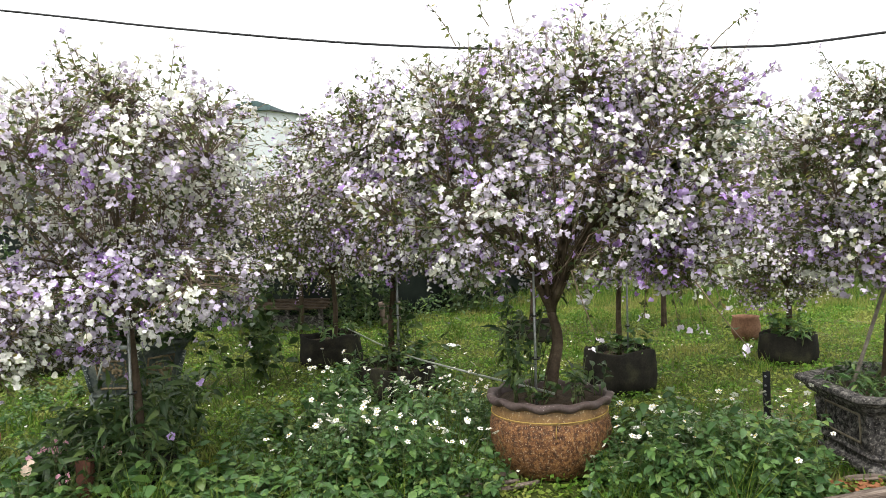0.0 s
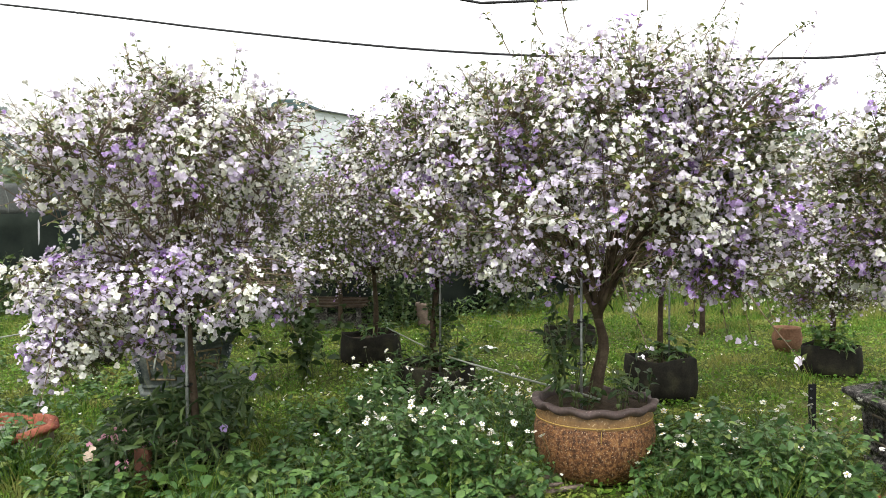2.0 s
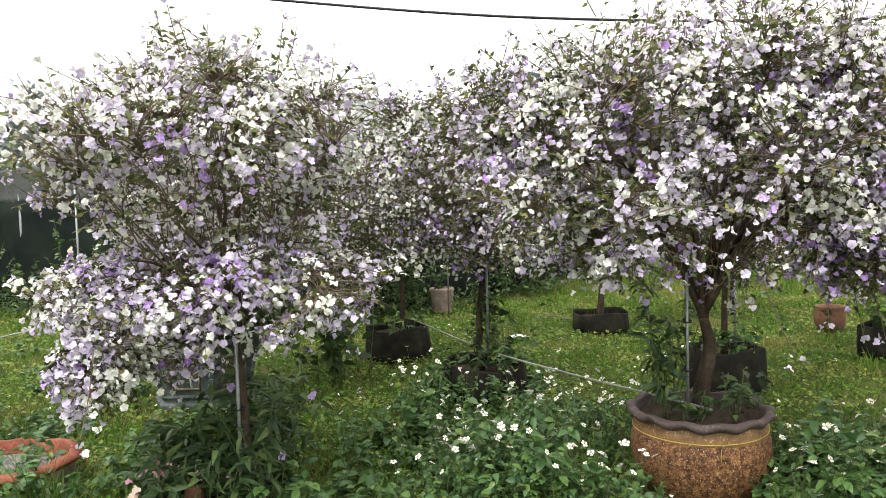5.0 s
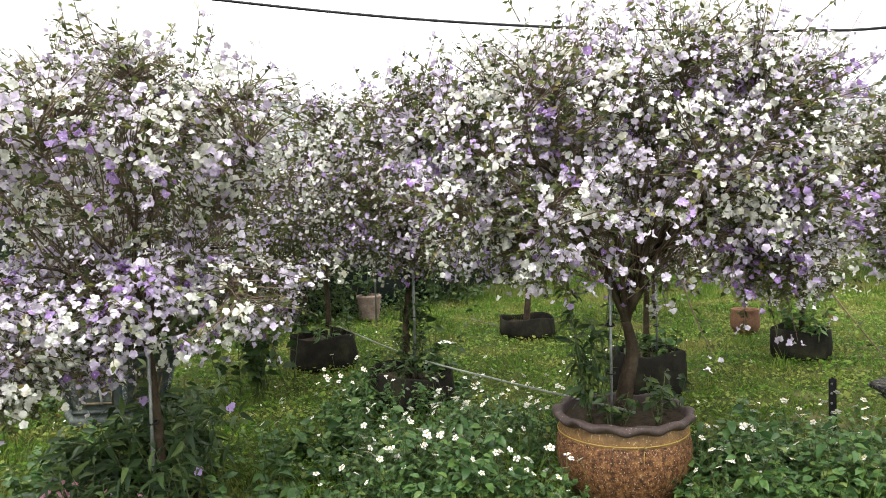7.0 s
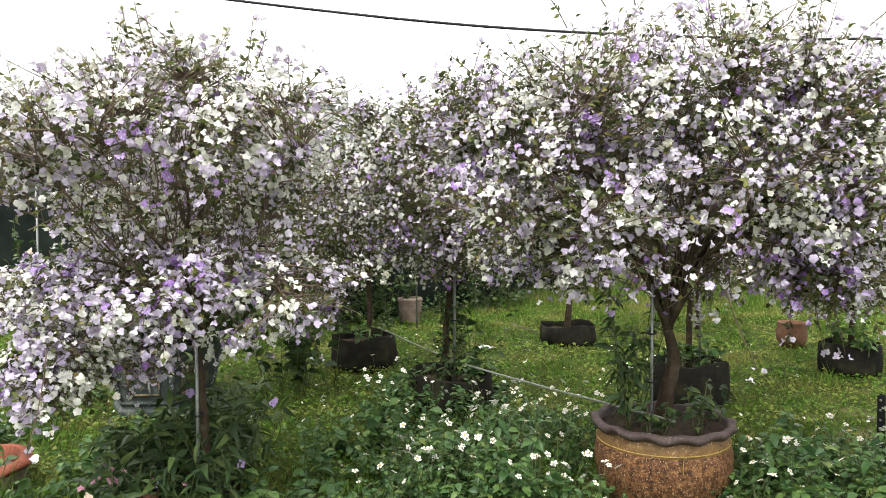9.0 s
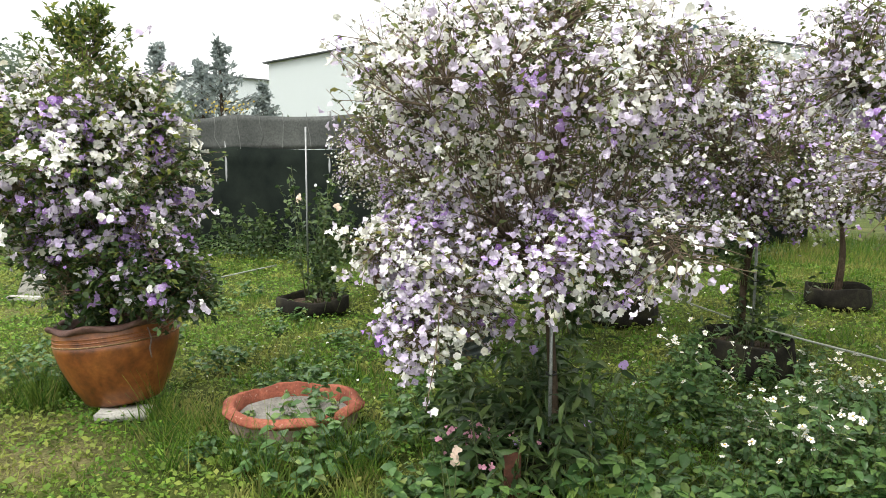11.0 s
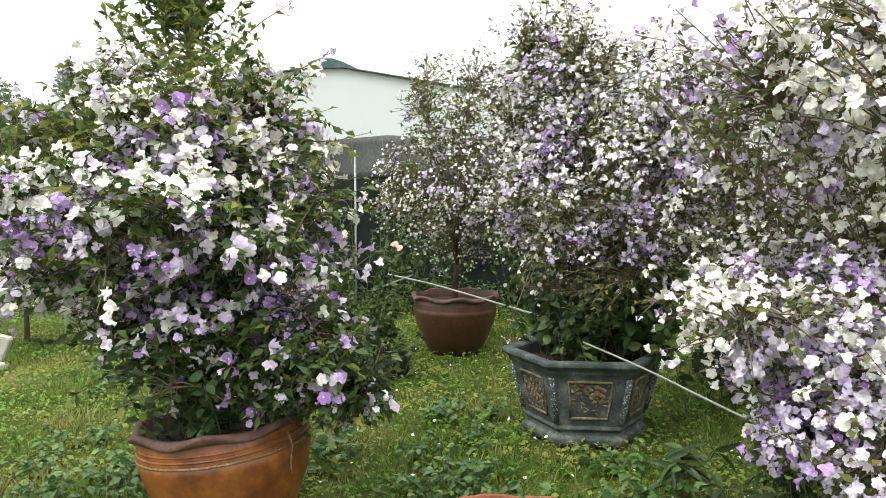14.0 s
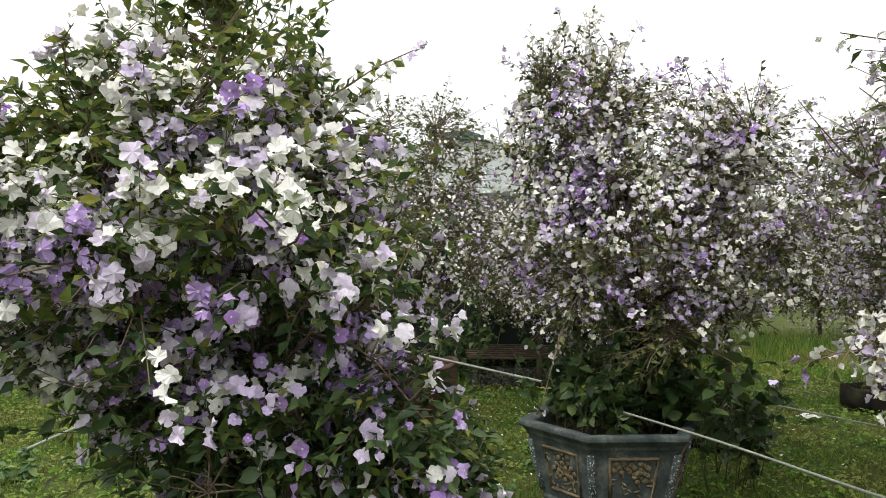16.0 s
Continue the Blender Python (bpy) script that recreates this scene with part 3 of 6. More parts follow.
    pieces("foliage", lshape, lpos, turns, sizes, [M_LEAF_DARK, top_leaf[0]] if top_leaf else [M_LEAF], t, kind_of, "small dull green leaves")
    # blossoms in clusters at the tips
    z = tip_pos[:, 2]
    zn = (z - z.min()) / (z.max() - z.min())
    patch_n = np.array([noise.noise(Vector(q) * 2.7 + Vector((0, seed * 5.1, 0))) for q in tip_pos])
    count = rng.poisson(bloom * 1.95, n) * (rng.random(n) < np.clip(0.64 + patchy * patch_n, 0.05, 1.0))
    if leafy_top:
        count = np.where(rng.random(n) < leafy_top * np.clip((zn - 0.55) / 0.3, 0, 1), 0, count)
    for zlo, zhi, share in bare:
        count = np.where((z > zlo) & (z < zhi) & (rng.random(n) < share), 0, count)
    rep = np.repeat(np.arange(n), count)
    u = np.clip(1.0 - np.abs(rng.normal(0, 0.24, len(rep))), 0.34, 1.0)
    k = np.minimum((u * 3).astype(int), 2)
    fr = (u * 3 - k)[:, None]
    fpos = tw[rep, k] * (1 - fr) + tw[rep, k + 1] * fr + rng.normal(0, 0.026, (len(rep), 3)) + tip_out[rep] * 0.014
    fn = unit(tip_out[rep] * 0.8 + np.array([0, 0, 0.35]) + rng.normal(0, 0.55, (len(rep), 3)))
    tone = np.array([noise.noise(Vector(q) * 3.1 + Vector((seed * 3.7, 0, 0))) for q in tip_pos])[rep] * 1.0 + rng.normal(0, 0.12, len(rep)) + rng.normal(0, 0.34, n)[rep] - 0.45 * (zn[rep] - 0.4)
    if extra:
        ends = np.array([p[-1] for p in extra])
        r2 = np.repeat(np.arange(len(ends)), 3)
        fpos = np.concatenate([fpos, ends[r2] + rng.normal(0, 0.022, (len(r2), 3))])
        fn = np.concatenate([fn, unit(rng.normal(size=(len(r2), 3)) + np.array([0, -0.6, 0.4]))])
        tone = np.concatenate([tone, rng.uniform(-0.2, 0.35, len(r2))])
    cut_v, cut_l = np.quantile(tone, 1 - violet), np.quantile(tone, 1 - violet - lilac)
    idx = np.where(tone > cut_v, 2, np.where(tone > cut_l, 1, 0))
    size = np.where(rng.random(len(fpos)) < 0.42, rng.uniform(0.5, 0.82, len(fpos)), rng.uniform(0.84, 1.12, len(fpos))) * flower
    shapes = FLOWERS_FAR if far else FLOWERS
    which = rng.integers(0, len(shapes), len(fpos))
    spin = frames_of(fn, rng)
    # the foremost blossoms are pieces of their own
    own = np.zeros(len(fpos), bool)
    if single:
        own[np.argsort(fpos[:, 1] + 0.25 * np.abs(fpos[:, 2] - 1.3))[:single]] = True
        petal_mats = (M_WHITE, M_LILAC, M_VIOLET)
        shared = {}
        for j in np.nonzero(own)[0]:
            key = (int(which[j]), int(idx[j]))
            if key not in shared:
                me = bpy.data.meshes.new("blossom")
                me.from_pydata([tuple(c) for c in shapes[key[0]][0]], [], [tuple(int(q) for q in c) for c in shapes[key[0]][1]])
                me.materials.append(petal_mats[key[1]])
                shared[key] = me
            ob = new("blossom", shared[key])
            ob.parent = t
            m = np.eye(4)
            m[:3, :3], m[:3, 3] = spin[j] * size[j], fpos[j]
            ob.matrix_basis = Matrix(m.tolist())
    lists, ids = [], []
    for s, shape in enumerate(shapes):
        sel = (which == s) & ~own
        if sel.any():
            lists.append(stamp(*shape, fpos[sel], spin[sel], size[sel]))
            ids.append(np.repeat(idx[sel], len(shape[1])))
    if not far:
        # pale eyes of the violet blossoms
        sel = idx == 2
        eye = (np.array([(0.15 * math.cos(a), 0.15 * math.sin(a), 0.03) for a in np.arange(5) * 1.2566]), np.array([(0, 1, 2), (0, 2, 3), (0, 3, 4)]))
        lists.append(stamp(*eye, fpos[sel], spin[sel], size[sel]))
        ids.append(np.zeros(3 * int(sel.sum()), int))
    v, f = merge(lists)
    raw("bloom", v, f, [M_WHITE, M_LILAC, M_VIOLET], t, np.concatenate(ids), "white and fading violet five-lobed blossoms", "stuff")
    return t

# ---------- ground ----------


def ground_sheet():
    xs = np.unique(np.concatenate([np.linspace(-400, -20, 16), np.linspace(-20, 20, 81), np.linspace(20, 400, 16)]))
    ys = np.unique(np.concatenate([np.linspace(-200, -5, 10), np.linspace(-5, 25, 61), np.linspace(25, 600, 20)]))
    X, Y = np.meshgrid(xs, ys, indexing="ij")
    Z = np.array([0.035 * noise.noise(Vector((a * 0.45, b * 0.45, 3.0))) for a, b in zip(X.ravel(), Y.ravel())])
    Z *= np.clip(1 - (np.hypot(X.ravel(), Y.ravel() - 5) - 10) / 8, 0, 1)
    V = np.stack([X.ravel(), Y.ravel(), Z - 0.015], 1)
    nx, ny = X.shape
    i, j = np.meshgrid(np.arange(nx - 1), np.arange(ny - 1), indexing="ij")
    a = (i * ny + j).ravel()
    F = np.stack([a, a + ny, a + ny + 1, a + 1], 1)
    g = raw("ground", V, F, [M_GROUND], smooth=True)
    return tagged(g, "mown weedy lawn on bare brown earth", "ground", kind="structure")


ground_sheet()


def lawn(rng):
    """Grass blades and creeping leaves, thick near the path and thinner far off."""
    def scatter(n, y0, y1, power):
        y = y0 + (y1 - y0) * rng.random(n) ** power
        half = 1.2 + 0.72 * y
        x = -1.6 + (rng.random(n) * 2 - 1) * (half + 2.6)
        clump = np.array([noise.noise(Vector((a * 1.7, b * 1.7, 9.0))) + 0.5 * noise.noise(Vector((a * 5.0, b * 5.0, 2.0))) for a, b in zip(x, y)])
        return np.stack([x, y, np.zeros(n) - 0.02], 1), clump

    blade = (np.array([(-0.05, 0, 0), (0.05, 0, 0), (-0.04, 0.10, 0.55), (0.04, 0.10, 0.55), (0.0, 0.34, 1.0)]), np.array([(0, 1, 3), (0, 3, 2), (2, 3, 4)]))
    p, clump = scatter(180000, 1.2, 14.0, 1.2)
    keep = clump + rng.normal(0, 0.28, len(p)) > -0.22
    p, clump = p[keep], clump[keep]
    up = unit(np.array([0, 0, 1.0]) + rng.normal(0, 0.38, p.shape) * np.array([1, 1, 0.2]))
    h = np.clip(rng.uniform(0.024, 0.062, len(p)) * (1 + 1.9 * clump) * (1 + 0.03 * p[:, 1]), 0.014, 0.17)
    turns, sizes = frames_of(up, rng), np.stack([h * 0.5 + 0.036, h, h], 1)
    near = p[:, 1] < 6.0
    thin = (np.array([(-0.05, 0, 0), (0.05, 0, 0), (0.0, 0.25, 1.0)]), np.array([(0, 1, 2)]))
    v, f = merge([stamp(*blade, p[near], turns[near], sizes[near]), stamp(*thin, p[~near], turns[~near], sizes[~near])])
    tagged(raw("grass", v, f, [M_GRASS]), "short uneven green grass in clumps on the lawn", "grass", kind="stuff")
    # long grass at the back of the lawn
    n = 30000
    p = np.stack([rng.uniform(-2.0, 11.0, n), rng.uniform(11.5, 16.4, n), np.full(n, -0.02)], 1)
    h = rng.uniform(0.05, 0.13, n) * (1 + 0.9 * np.clip(p[:, 1] - 12.5, 0, 2))
    up = unit(np.array([0, 0, 1.0]) + rng.normal(0, 0.32, p.shape) * np.array([1, 1, 0.2]))
    v, f = stamp(*thin, p, frames_of(up, rng), np.stack([h * 0.3 + 0.10, h, h], 1))
    tagged(raw("long_grass", v, f, [M_GRASS]), "longer green grass at the back of the lawn", "grass", kind="stuff")
    p, clump = scatter(235000, 1.9, 13.0, 1.2)
    keep = -clump * 0.6 + rng.normal(0, 0.30, len(p)) > -0.06
    p, clump = p[keep], clump[keep]
    p[:, 2] = rng.uniform(0.0, 0.05, len(p))
    nrm = unit(np.array([0, 0, 1.0]) + rng.normal(0, 0.5, p.shape))
    s = rng.uniform(0.012, 0.040, len(p)) * (1 + 0.04 * p[:, 1]) * np.where(rng.random(len(p)) < 0.02, 1.8, 1.0)
    small = (LEAF_FAR[0] * np.array([1, 1.5, 1]), LEAF_FAR[1])
    v, f = stamp(*small, p, frames_of(nrm, rng), s)
    tagged(raw("creeping_weed", v, f, [M_COVER]), "low creeping green leaves among the grass", "ground cover", kind="stuff")


lawn(np.random.default_rng(5))

# ---------- distance: net fence, trees, halls, cable ----------


def fence_y(x):
    """The fence runs along the back and swings away from the garden towards its end."""
    return 11.4 + 4.6 * min(max((x + 2.2) / 2.8, 0.0), 1.0)


def net_fence():
    """A dark net wall on posts, with a paler net sagging over its top rail."""
    t = thing("net_fence", "dark shade net fence with grey net draped over its top rail", "fence")
    xs = np.linspace(-26, 0.6, 230)
    def sheet(name, z0, z1, bow, mat, label, rows=8, wav=0.05):
        V = []
        for x in xs:
            y0 = fence_y(x)
            top = z1 - 0.07 * abs(math.sin(x * 1.05)) + 0.05 * noise.noise(Vector((x * 0.8, 1.0, 0)))
            for r in range(rows):
                u = r / (rows - 1)
                z = z0 + (top - z0) * u
                y = y0 + bow * math.sin(math.pi * u) + wav * (noise.noise(Vector((x * 1.3, z * 0.9, 4.0))) + 0.6 * noise.noise(Vector((x * 5.0 + z, z * 0.6, 1.0))))
                V.append((x, y, z))
        n = len(xs)
        F = [(i * rows + r, (i + 1) * rows + r, (i + 1) * rows + r + 1, i * rows + r + 1) for i in range(n - 1) for r in range(rows - 1)]
        ob = raw(name, V, F, [mat], t, label=label, smooth=True)
        m = ob.modifiers.new("thick", "SOLIDIFY")
        m.thickness = 0.01
    sheet("lower_net", -0.03, 1.85, 0.03, M_NET, "black net hanging to the ground", 8, 0.07)
    sheet("upper_net", 1.79, 2.40, 0.01, M_TARP, "grey net draped in folds", 7, 0.11)
    # thin paler tubes laid on the net to draw the light on its folds
    xc = np.arange(-25.8, 0.4, 0.47)
    lines = np.array([[(x, fence_y(x) - 0.055, 2.40), (x + 0.03, fence_y(x) - 0.075, 2.2), (x + 0.07 + 0.05 * math.sin(i * 2.1), fence_y(x) - 0.085, 2.0), (x + 0.06 + 0.08 * math.sin(i * 1.3), fence_y(x) - 0.07, 1.80)] for i, x in enumerate(xc)])
    v, f = tubes(lines, np.full((len(xc), 4), 0.006), 3)
    raw("fold_light_line", v, f, [surface("fold_light_grey", [(0.3, (0.12, 0.125, 0.12)), (0.7, (0.18, 0.185, 0.18))], 3.0)], t, kind="stuff", label="pale thin lines put on for the light along the net's folds")
    for x in np.arange(-26, 0.7, 2.1):
        tube_part("post", [(x, fence_y(x) + 0.06, -0.1), (x, fence_y(x) + 0.06, 2.42)], 0.028, M_STEEL, t, 8)


net_fence()


# conifer green lightened and greyed: the haze of distance is in this colour
M_HAZE_TINT = leafy("haze_tinted_conifer", [(0.0, (0.19, 0.225, 0.225)), (1.0, (0.26, 0.30, 0.285))], 0.7, 0.3)


def far_tree(at, height, spread, seed, conifer=False, label="dark green far tree behind the fence", mat=None):
    rng = np.random.default_rng(seed)
    t = thing("tree", label, "tree", at, 0, "trees behind the fence")
    if conifer:
        tube_part("trunk", [(0, 0, 0), (0.05, 0, height * 0.5), (0, 0, height)], [0.14, 0.09, 0.02], M_BARK, t, 7)
        n = 70
        zz = np.linspace(height * 0.3, height, n)
        a = rng.uniform(0, 6.28, n)
        ln = spread * np.clip((height - zz) / (height * 0.7), 0.12, 1) * rng.uniform(0.6, 1.2, n)
        st = np.stack([np.zeros(n), np.zeros(n), zz], 1)
        en = st + np.stack([ln * np.cos(a), ln * np.sin(a), ln * rng.uniform(0.25, 0.6, n)], 1)
        u = np.linspace(0, 1, 4)[None, :, None]
        path = st[:, None] * (1 - u) + en[:, None] * u
        path[:, :, 2] += (u[..., 0] ** 2) * 0.12
        v, f = tubes(path, np.linspace(0.02, 0.006, 4)[None].repeat(n, 0), 3)
        raw("limbs", v, f, [M_BARK], t, kind="stuff")
        rep = np.repeat(np.arange(n), 34)
        q = rng.uniform(0.1, 1.05, len(rep))[:, None]
        pos = st[rep] * (1 - q) + en[rep] * q + rng.normal(0, 0.06, (len(rep), 3))
        way = unit(en[rep] - st[rep] + rng.normal(0, 0.3, (len(rep), 3)))
        pieces("crown", LEAF_FAR, pos, frames_of(rng.normal(size=way.shape), rng, way), rng.uniform(0.14, 0.26, len(rep)), [mat or M_HAZE_TINT], t)
    else:
        tube_part("trunk", [(0, 0, 0), (0.1, 0, height * 0.3), (0, 0.1, height * 0.6)], [0.2, 0.15, 0.07], M_BARK, t, 8)
        blobs = [((rng.normal(0, spread * 0.45), rng.normal(0, spread * 0.25), height * rng.uniform(0.35, 0.8)), (spread * rng.uniform(0.35, 0.6),) * 2 + (height * 0.2,), 1) for _ in range(7)]
        pts, outs = crown_points(rng, blobs, 4200, 0.3, seed)
        for k in range(6):
            g = pts[rng.integers(0, len(pts))]
            tube_part("limb", [(0, 0, height * 0.3), tuple(np.array((0, 0, height * 0.35)) * 0.5 + g * 0.5), tuple(g)], [0.07, 0.04, 0.012], M_BARK, t, 5)
        pieces("crown", LEAF_FAR, pts, frames_of(unit(outs + rng.normal(0, 0.7, outs.shape)), rng), rng.uniform(0.18, 0.36, len(pts)), [mat or M_FAR_LEAF_HAZED], t)
    return t


far_tree((-22.6, 25.0, 0), 6.2, 2.6, 31, True, "conifer with upswept boughs behind the fence, distance haze in its colour")
far_tree((-19.7, 25.0, 0), 6.1, 2.6, 32, True, "conifer with upswept boughs behind the fence, distance haze in its colour")
far_tree((-21.4, 26.0, 0), 5.6, 2.2, 38, True, "conifer with upswept boughs behind the fence, distance haze in its colour")
far_tree((-18.4, 26.0, 0), 4.6, 1.4, 39, True, "conifer with upswept boughs behind the fence, distance haze in its colour")
far_tree((-21.5, 23.0, 0), 4.4, 2.2, 34)
far_tree((-25.2, 24.0, 0), 5.8, 2.8, 33)
far_tree((-30.0, 24.5, 0), 7.0, 3.6, 35)
far_tree((-35.5, 26.0, 0), 8.0, 4.4, 36)
for k, (x, y, h, s) in enumerate(((5.5, 17.5, 3.8, 2.0), (9.0, 17.0, 4.2, 2.4), (13.0, 18.0, 4.6, 2.6), (17.5, 19.0, 4.4, 2.6))):
    far_tree((x, y, 0), h, s, 40 + k, False, "pale green far tree beyond the garden")


def scrub():
    """A strip of low bushes with yellow bloom behind the fence."""
    rng = np.random.default_rng(77)
    n = 26000
    x = rng.uniform(-30, 20, n)
    top = 2.50 + 0.16 * np.array([noise.noise(Vector((a * 0.5, 0, 0))) for a in x])
    p = np.stack([x, np.array([fence_y(a) for a in x]) + rng.uniform(1.8, 4.1, n), rng.uniform(0.9, 1.05, n) * top * np.sqrt(rng.random(n))], 1)
    s = pieces("hedge", LEAF_FAR, p, frames_of(rng.normal(size=p.shape) + np.array([0, -0.4, 0.6]), rng), rng.uniform(0.05, 0.10, n), [leafy("dry_scrub", [(0.0, (0.07, 0.10, 0.04)), (0.5, (0.14, 0.17, 0.06)), (1.0, (0.26, 0.25, 0.11))]), ], None)
    tagged(s, "strip of dry yellow-green bushes behind the net fence", "hedge", kind="stuff")
    n = 60
    x = rng.normal(-10.6, 0.25, n)
    p = np.stack([x, rng.normal(13.4, 0.2, n), rng.normal(2.70, 0.09, n)], 1)
    s = pieces("yellow_bloom", FLOWERS_FAR[0], p, frames_of(rng.normal(size=p.shape) + np.array([0, -1.0, 0.5]), rng), rng.uniform(0.018, 0.032, n), [leafy("dull_yellow_petal", [(0.0, (0.42, 0.32, 0.06)), (1.0, (0.55, 0.46, 0.12))], 0.7, 0.2)], None)
    tagged(s, "bright yellow blooms on a bush behind the fence", "flowers", kind="stuff")


scrub()


def hall(name, x0, x1, xr, eave0, eave1, ridge, y0, y1, label, monitor=None):
    """A gabled metal hall seen from its end: wall, roof slabs, edge trim, ridge vent."""
    t = thing(name, label, "building")
    bm = bmesh.new()
    outline = [(x0, 0), (x1, 0), (x1, eave1), (xr, ridge), (x0, eave0)]
    rings = [[bm.verts.new((x, y, z)) for x, z in outline] for y in (y0, y1)]
    bm.faces.new(rings[0])
    bm.faces.new(rings[1][::-1])
    for i in range(5):
        bm.faces.new((rings[0][i], rings[1][i], rings[1][(i + 1) % 5], rings[0][(i + 1) % 5]))
    wall = part("wall", bm, M_WALLSHEET, t, "pale blue-white metal cladding", smooth=False)
    for (xa, za), (xb, zb) in (((x0 - 0.6, eave0 - 0.1), (xr, ridge)), ((xr, ridge), (x1 + 0.6, eave1 - 0.1))):
        bm = bmesh.new()
        lo = [bm.verts.new(c) for c in ((xa, y0 - 0.5, za + 0.02), (xb, y0 - 0.5, zb + 0.02), (xb, y1, zb + 0.02), (xa, y1, za + 0.02))]
        hi = [bm.verts.new(v.co + Vector((0, 0, 0.14))) for v in lo]
        bm.faces.new(lo)
        bm.faces.new(hi[::-1])
        for i in range(4):
            bm.faces.new((lo[i], hi[i], hi[(i + 1) % 4], lo[(i + 1) % 4]))
        roof = part("roof", bm, M_ROOFEDGE, t, "dark roof edge", smooth=False)
    if monitor:
        w, h = monitor
        bm = bmesh.new()
        out = [(xr - w, ridge - 0.25), (xr - w * 0.95, ridge + h * 0.5), (xr - w * 0.4, ridge + h), (xr + w * 0.35, ridge + h * 0.95), (xr + w, ridge + h * 0.25), (xr + w, ridge - 0.35)]
        rings = [[bm.verts.new((x, y, z)) for x, z in out] for y in (y0 - 0.55, y1)]
        bm.faces.new(rings[0])
        bm.faces.new(rings[1][::-1])
        for i in range(6):
            bm.faces.new((rings[0][i], rings[1][i], rings[1][(i + 1) % 6], rings[0][(i + 1) % 6]))
        part("ridge_vent", bm, M_ROOFGREEN, roof, "green ridge ventilator", smooth=False)
    return t


hall("metal_hall", -54.7, -17.0, -35.0, 13.9, 12.4, 15.9, 80.0, 120.0, "white metal hall with a green ridge vent, far behind the fence", (2.2, 0.75))
hall("metal_hall", -17.0, 12.0, -6.5, 13.4, 11.8, 15.5, 84.0, 120.0, "pale metal hall far behind the garden", (2.4, 0.6))
hall("metal_hall", -84.0, -56.0, -70.0, 12.2, 12.2, 13.8, 86.0, 122.0, "pale low metal hall far behind the fence")


def cables():
    t = thing("power_cable", "black sagging overhead cable across the garden", "cable")
    p = bend([(-26, 5.0, 8.2), (-14, 5.0, 5.05), (-7, 5.0, 3.78), (-3.31, 5.0, 3.175), (-2.0, 5.0, 2.95), (-0.74, 5.0, 2.755), (0.17, 5.0, 2.645), (1.0, 5.0, 2.575), (1.9, 5.0, 2.525), (2.8, 5.0, 2.545), (6, 5.0, 2.85), (14, 5.0, 4.4), (26, 5.0, 7.7)], 90)
    tube_part("wire", p, 0.0085, M_CABLE, t, 6)
    t = thing("power_cable", "second black overhead cable, higher up", "cable")
    xs = np.linspace(-26, 26, 61)
    p = np.stack([xs, np.full(61, 5.0), 2.968 + 0.13 * (xs - 0.55) ** 2 * np.minimum(1, 2 / np.maximum(np.abs(xs - 0.55), 2))], 1)
    tube_part("wire", p, 0.0095, M_CABLE, t, 6)


cables()

# ---------- pots and planters ----------


def brown_pot(at):
    """Big glazed jar with a pinched wavy rim, a smooth ochre band and a cord tied round it."""
    t = thing("plant_pot", "large brown speckled clay pot with a dark wavy rim", "pot", at, 25)
    t.scale = (0.95, 0.95, 1.0)
    prof = [(0.0, 0.0), (0.255, 0.0), (0.28, 0.012), (0.330, 0.085), (0.362, 0.17), (0.372, 0.245), (0.366, 0.305), (0.354, 0.335)]
    bm, _ = lathe(prof, 56)
    body = part("body", bm, M_GLAZE, t, "rough brown speckled body")
    bm, _ = lathe([(0.354, 0.330), (0.358, 0.342), (0.351, 0.354), (0.354, 0.364), (0.346, 0.380), (0.340, 0.41)], 56)
    part("band", bm, M_GLAZE_BAND, t, "ochre glazed band")
    def wav(i, a):
        k = (0, 0.5, 1.0, 0.9, 0.6, 0.3, 0, 0)[i]
        return 0.010 * k * math.sin(13 * a), 0.016 * k * math.sin(13 * a + 0.6) + 0.004 * k * math.sin(4 * a)
    bm, _ = lathe([(0.338, 0.406), (0.352, 0.402), (0.378, 0.416), (0.386, 0.434), (0.376, 0.446), (0.350, 0.450), (0.336, 0.440), (0.328, 0.37)], 110, wav)
    part("rim", bm, M_RIM, t, "purple-brown pinched rim")
    part("soil", disc(0.330, 0.405, 0.035), M_SOIL, t)
    ring = [((0.358 + 0.003 * math.sin(3 * a)) * math.cos(a), (0.358 + 0.003 * math.sin(3 * a)) * math.sin(a), 0.354 + 0.010 * math.sin(a + 1.1)) for a in np.linspace(0, 2 * math.pi, 60)]
    tube_part("cord", ring, 0.0032, M_CORD, t, 5, "ochre cord tied round the pot")
    tube_part("cord", [(-0.10, -0.348, 0.352), (-0.115, -0.366, 0.33), (-0.118, -0.368, 0.27)], 0.0028, M_CORD, t, 5, "loose cord end")
    return t


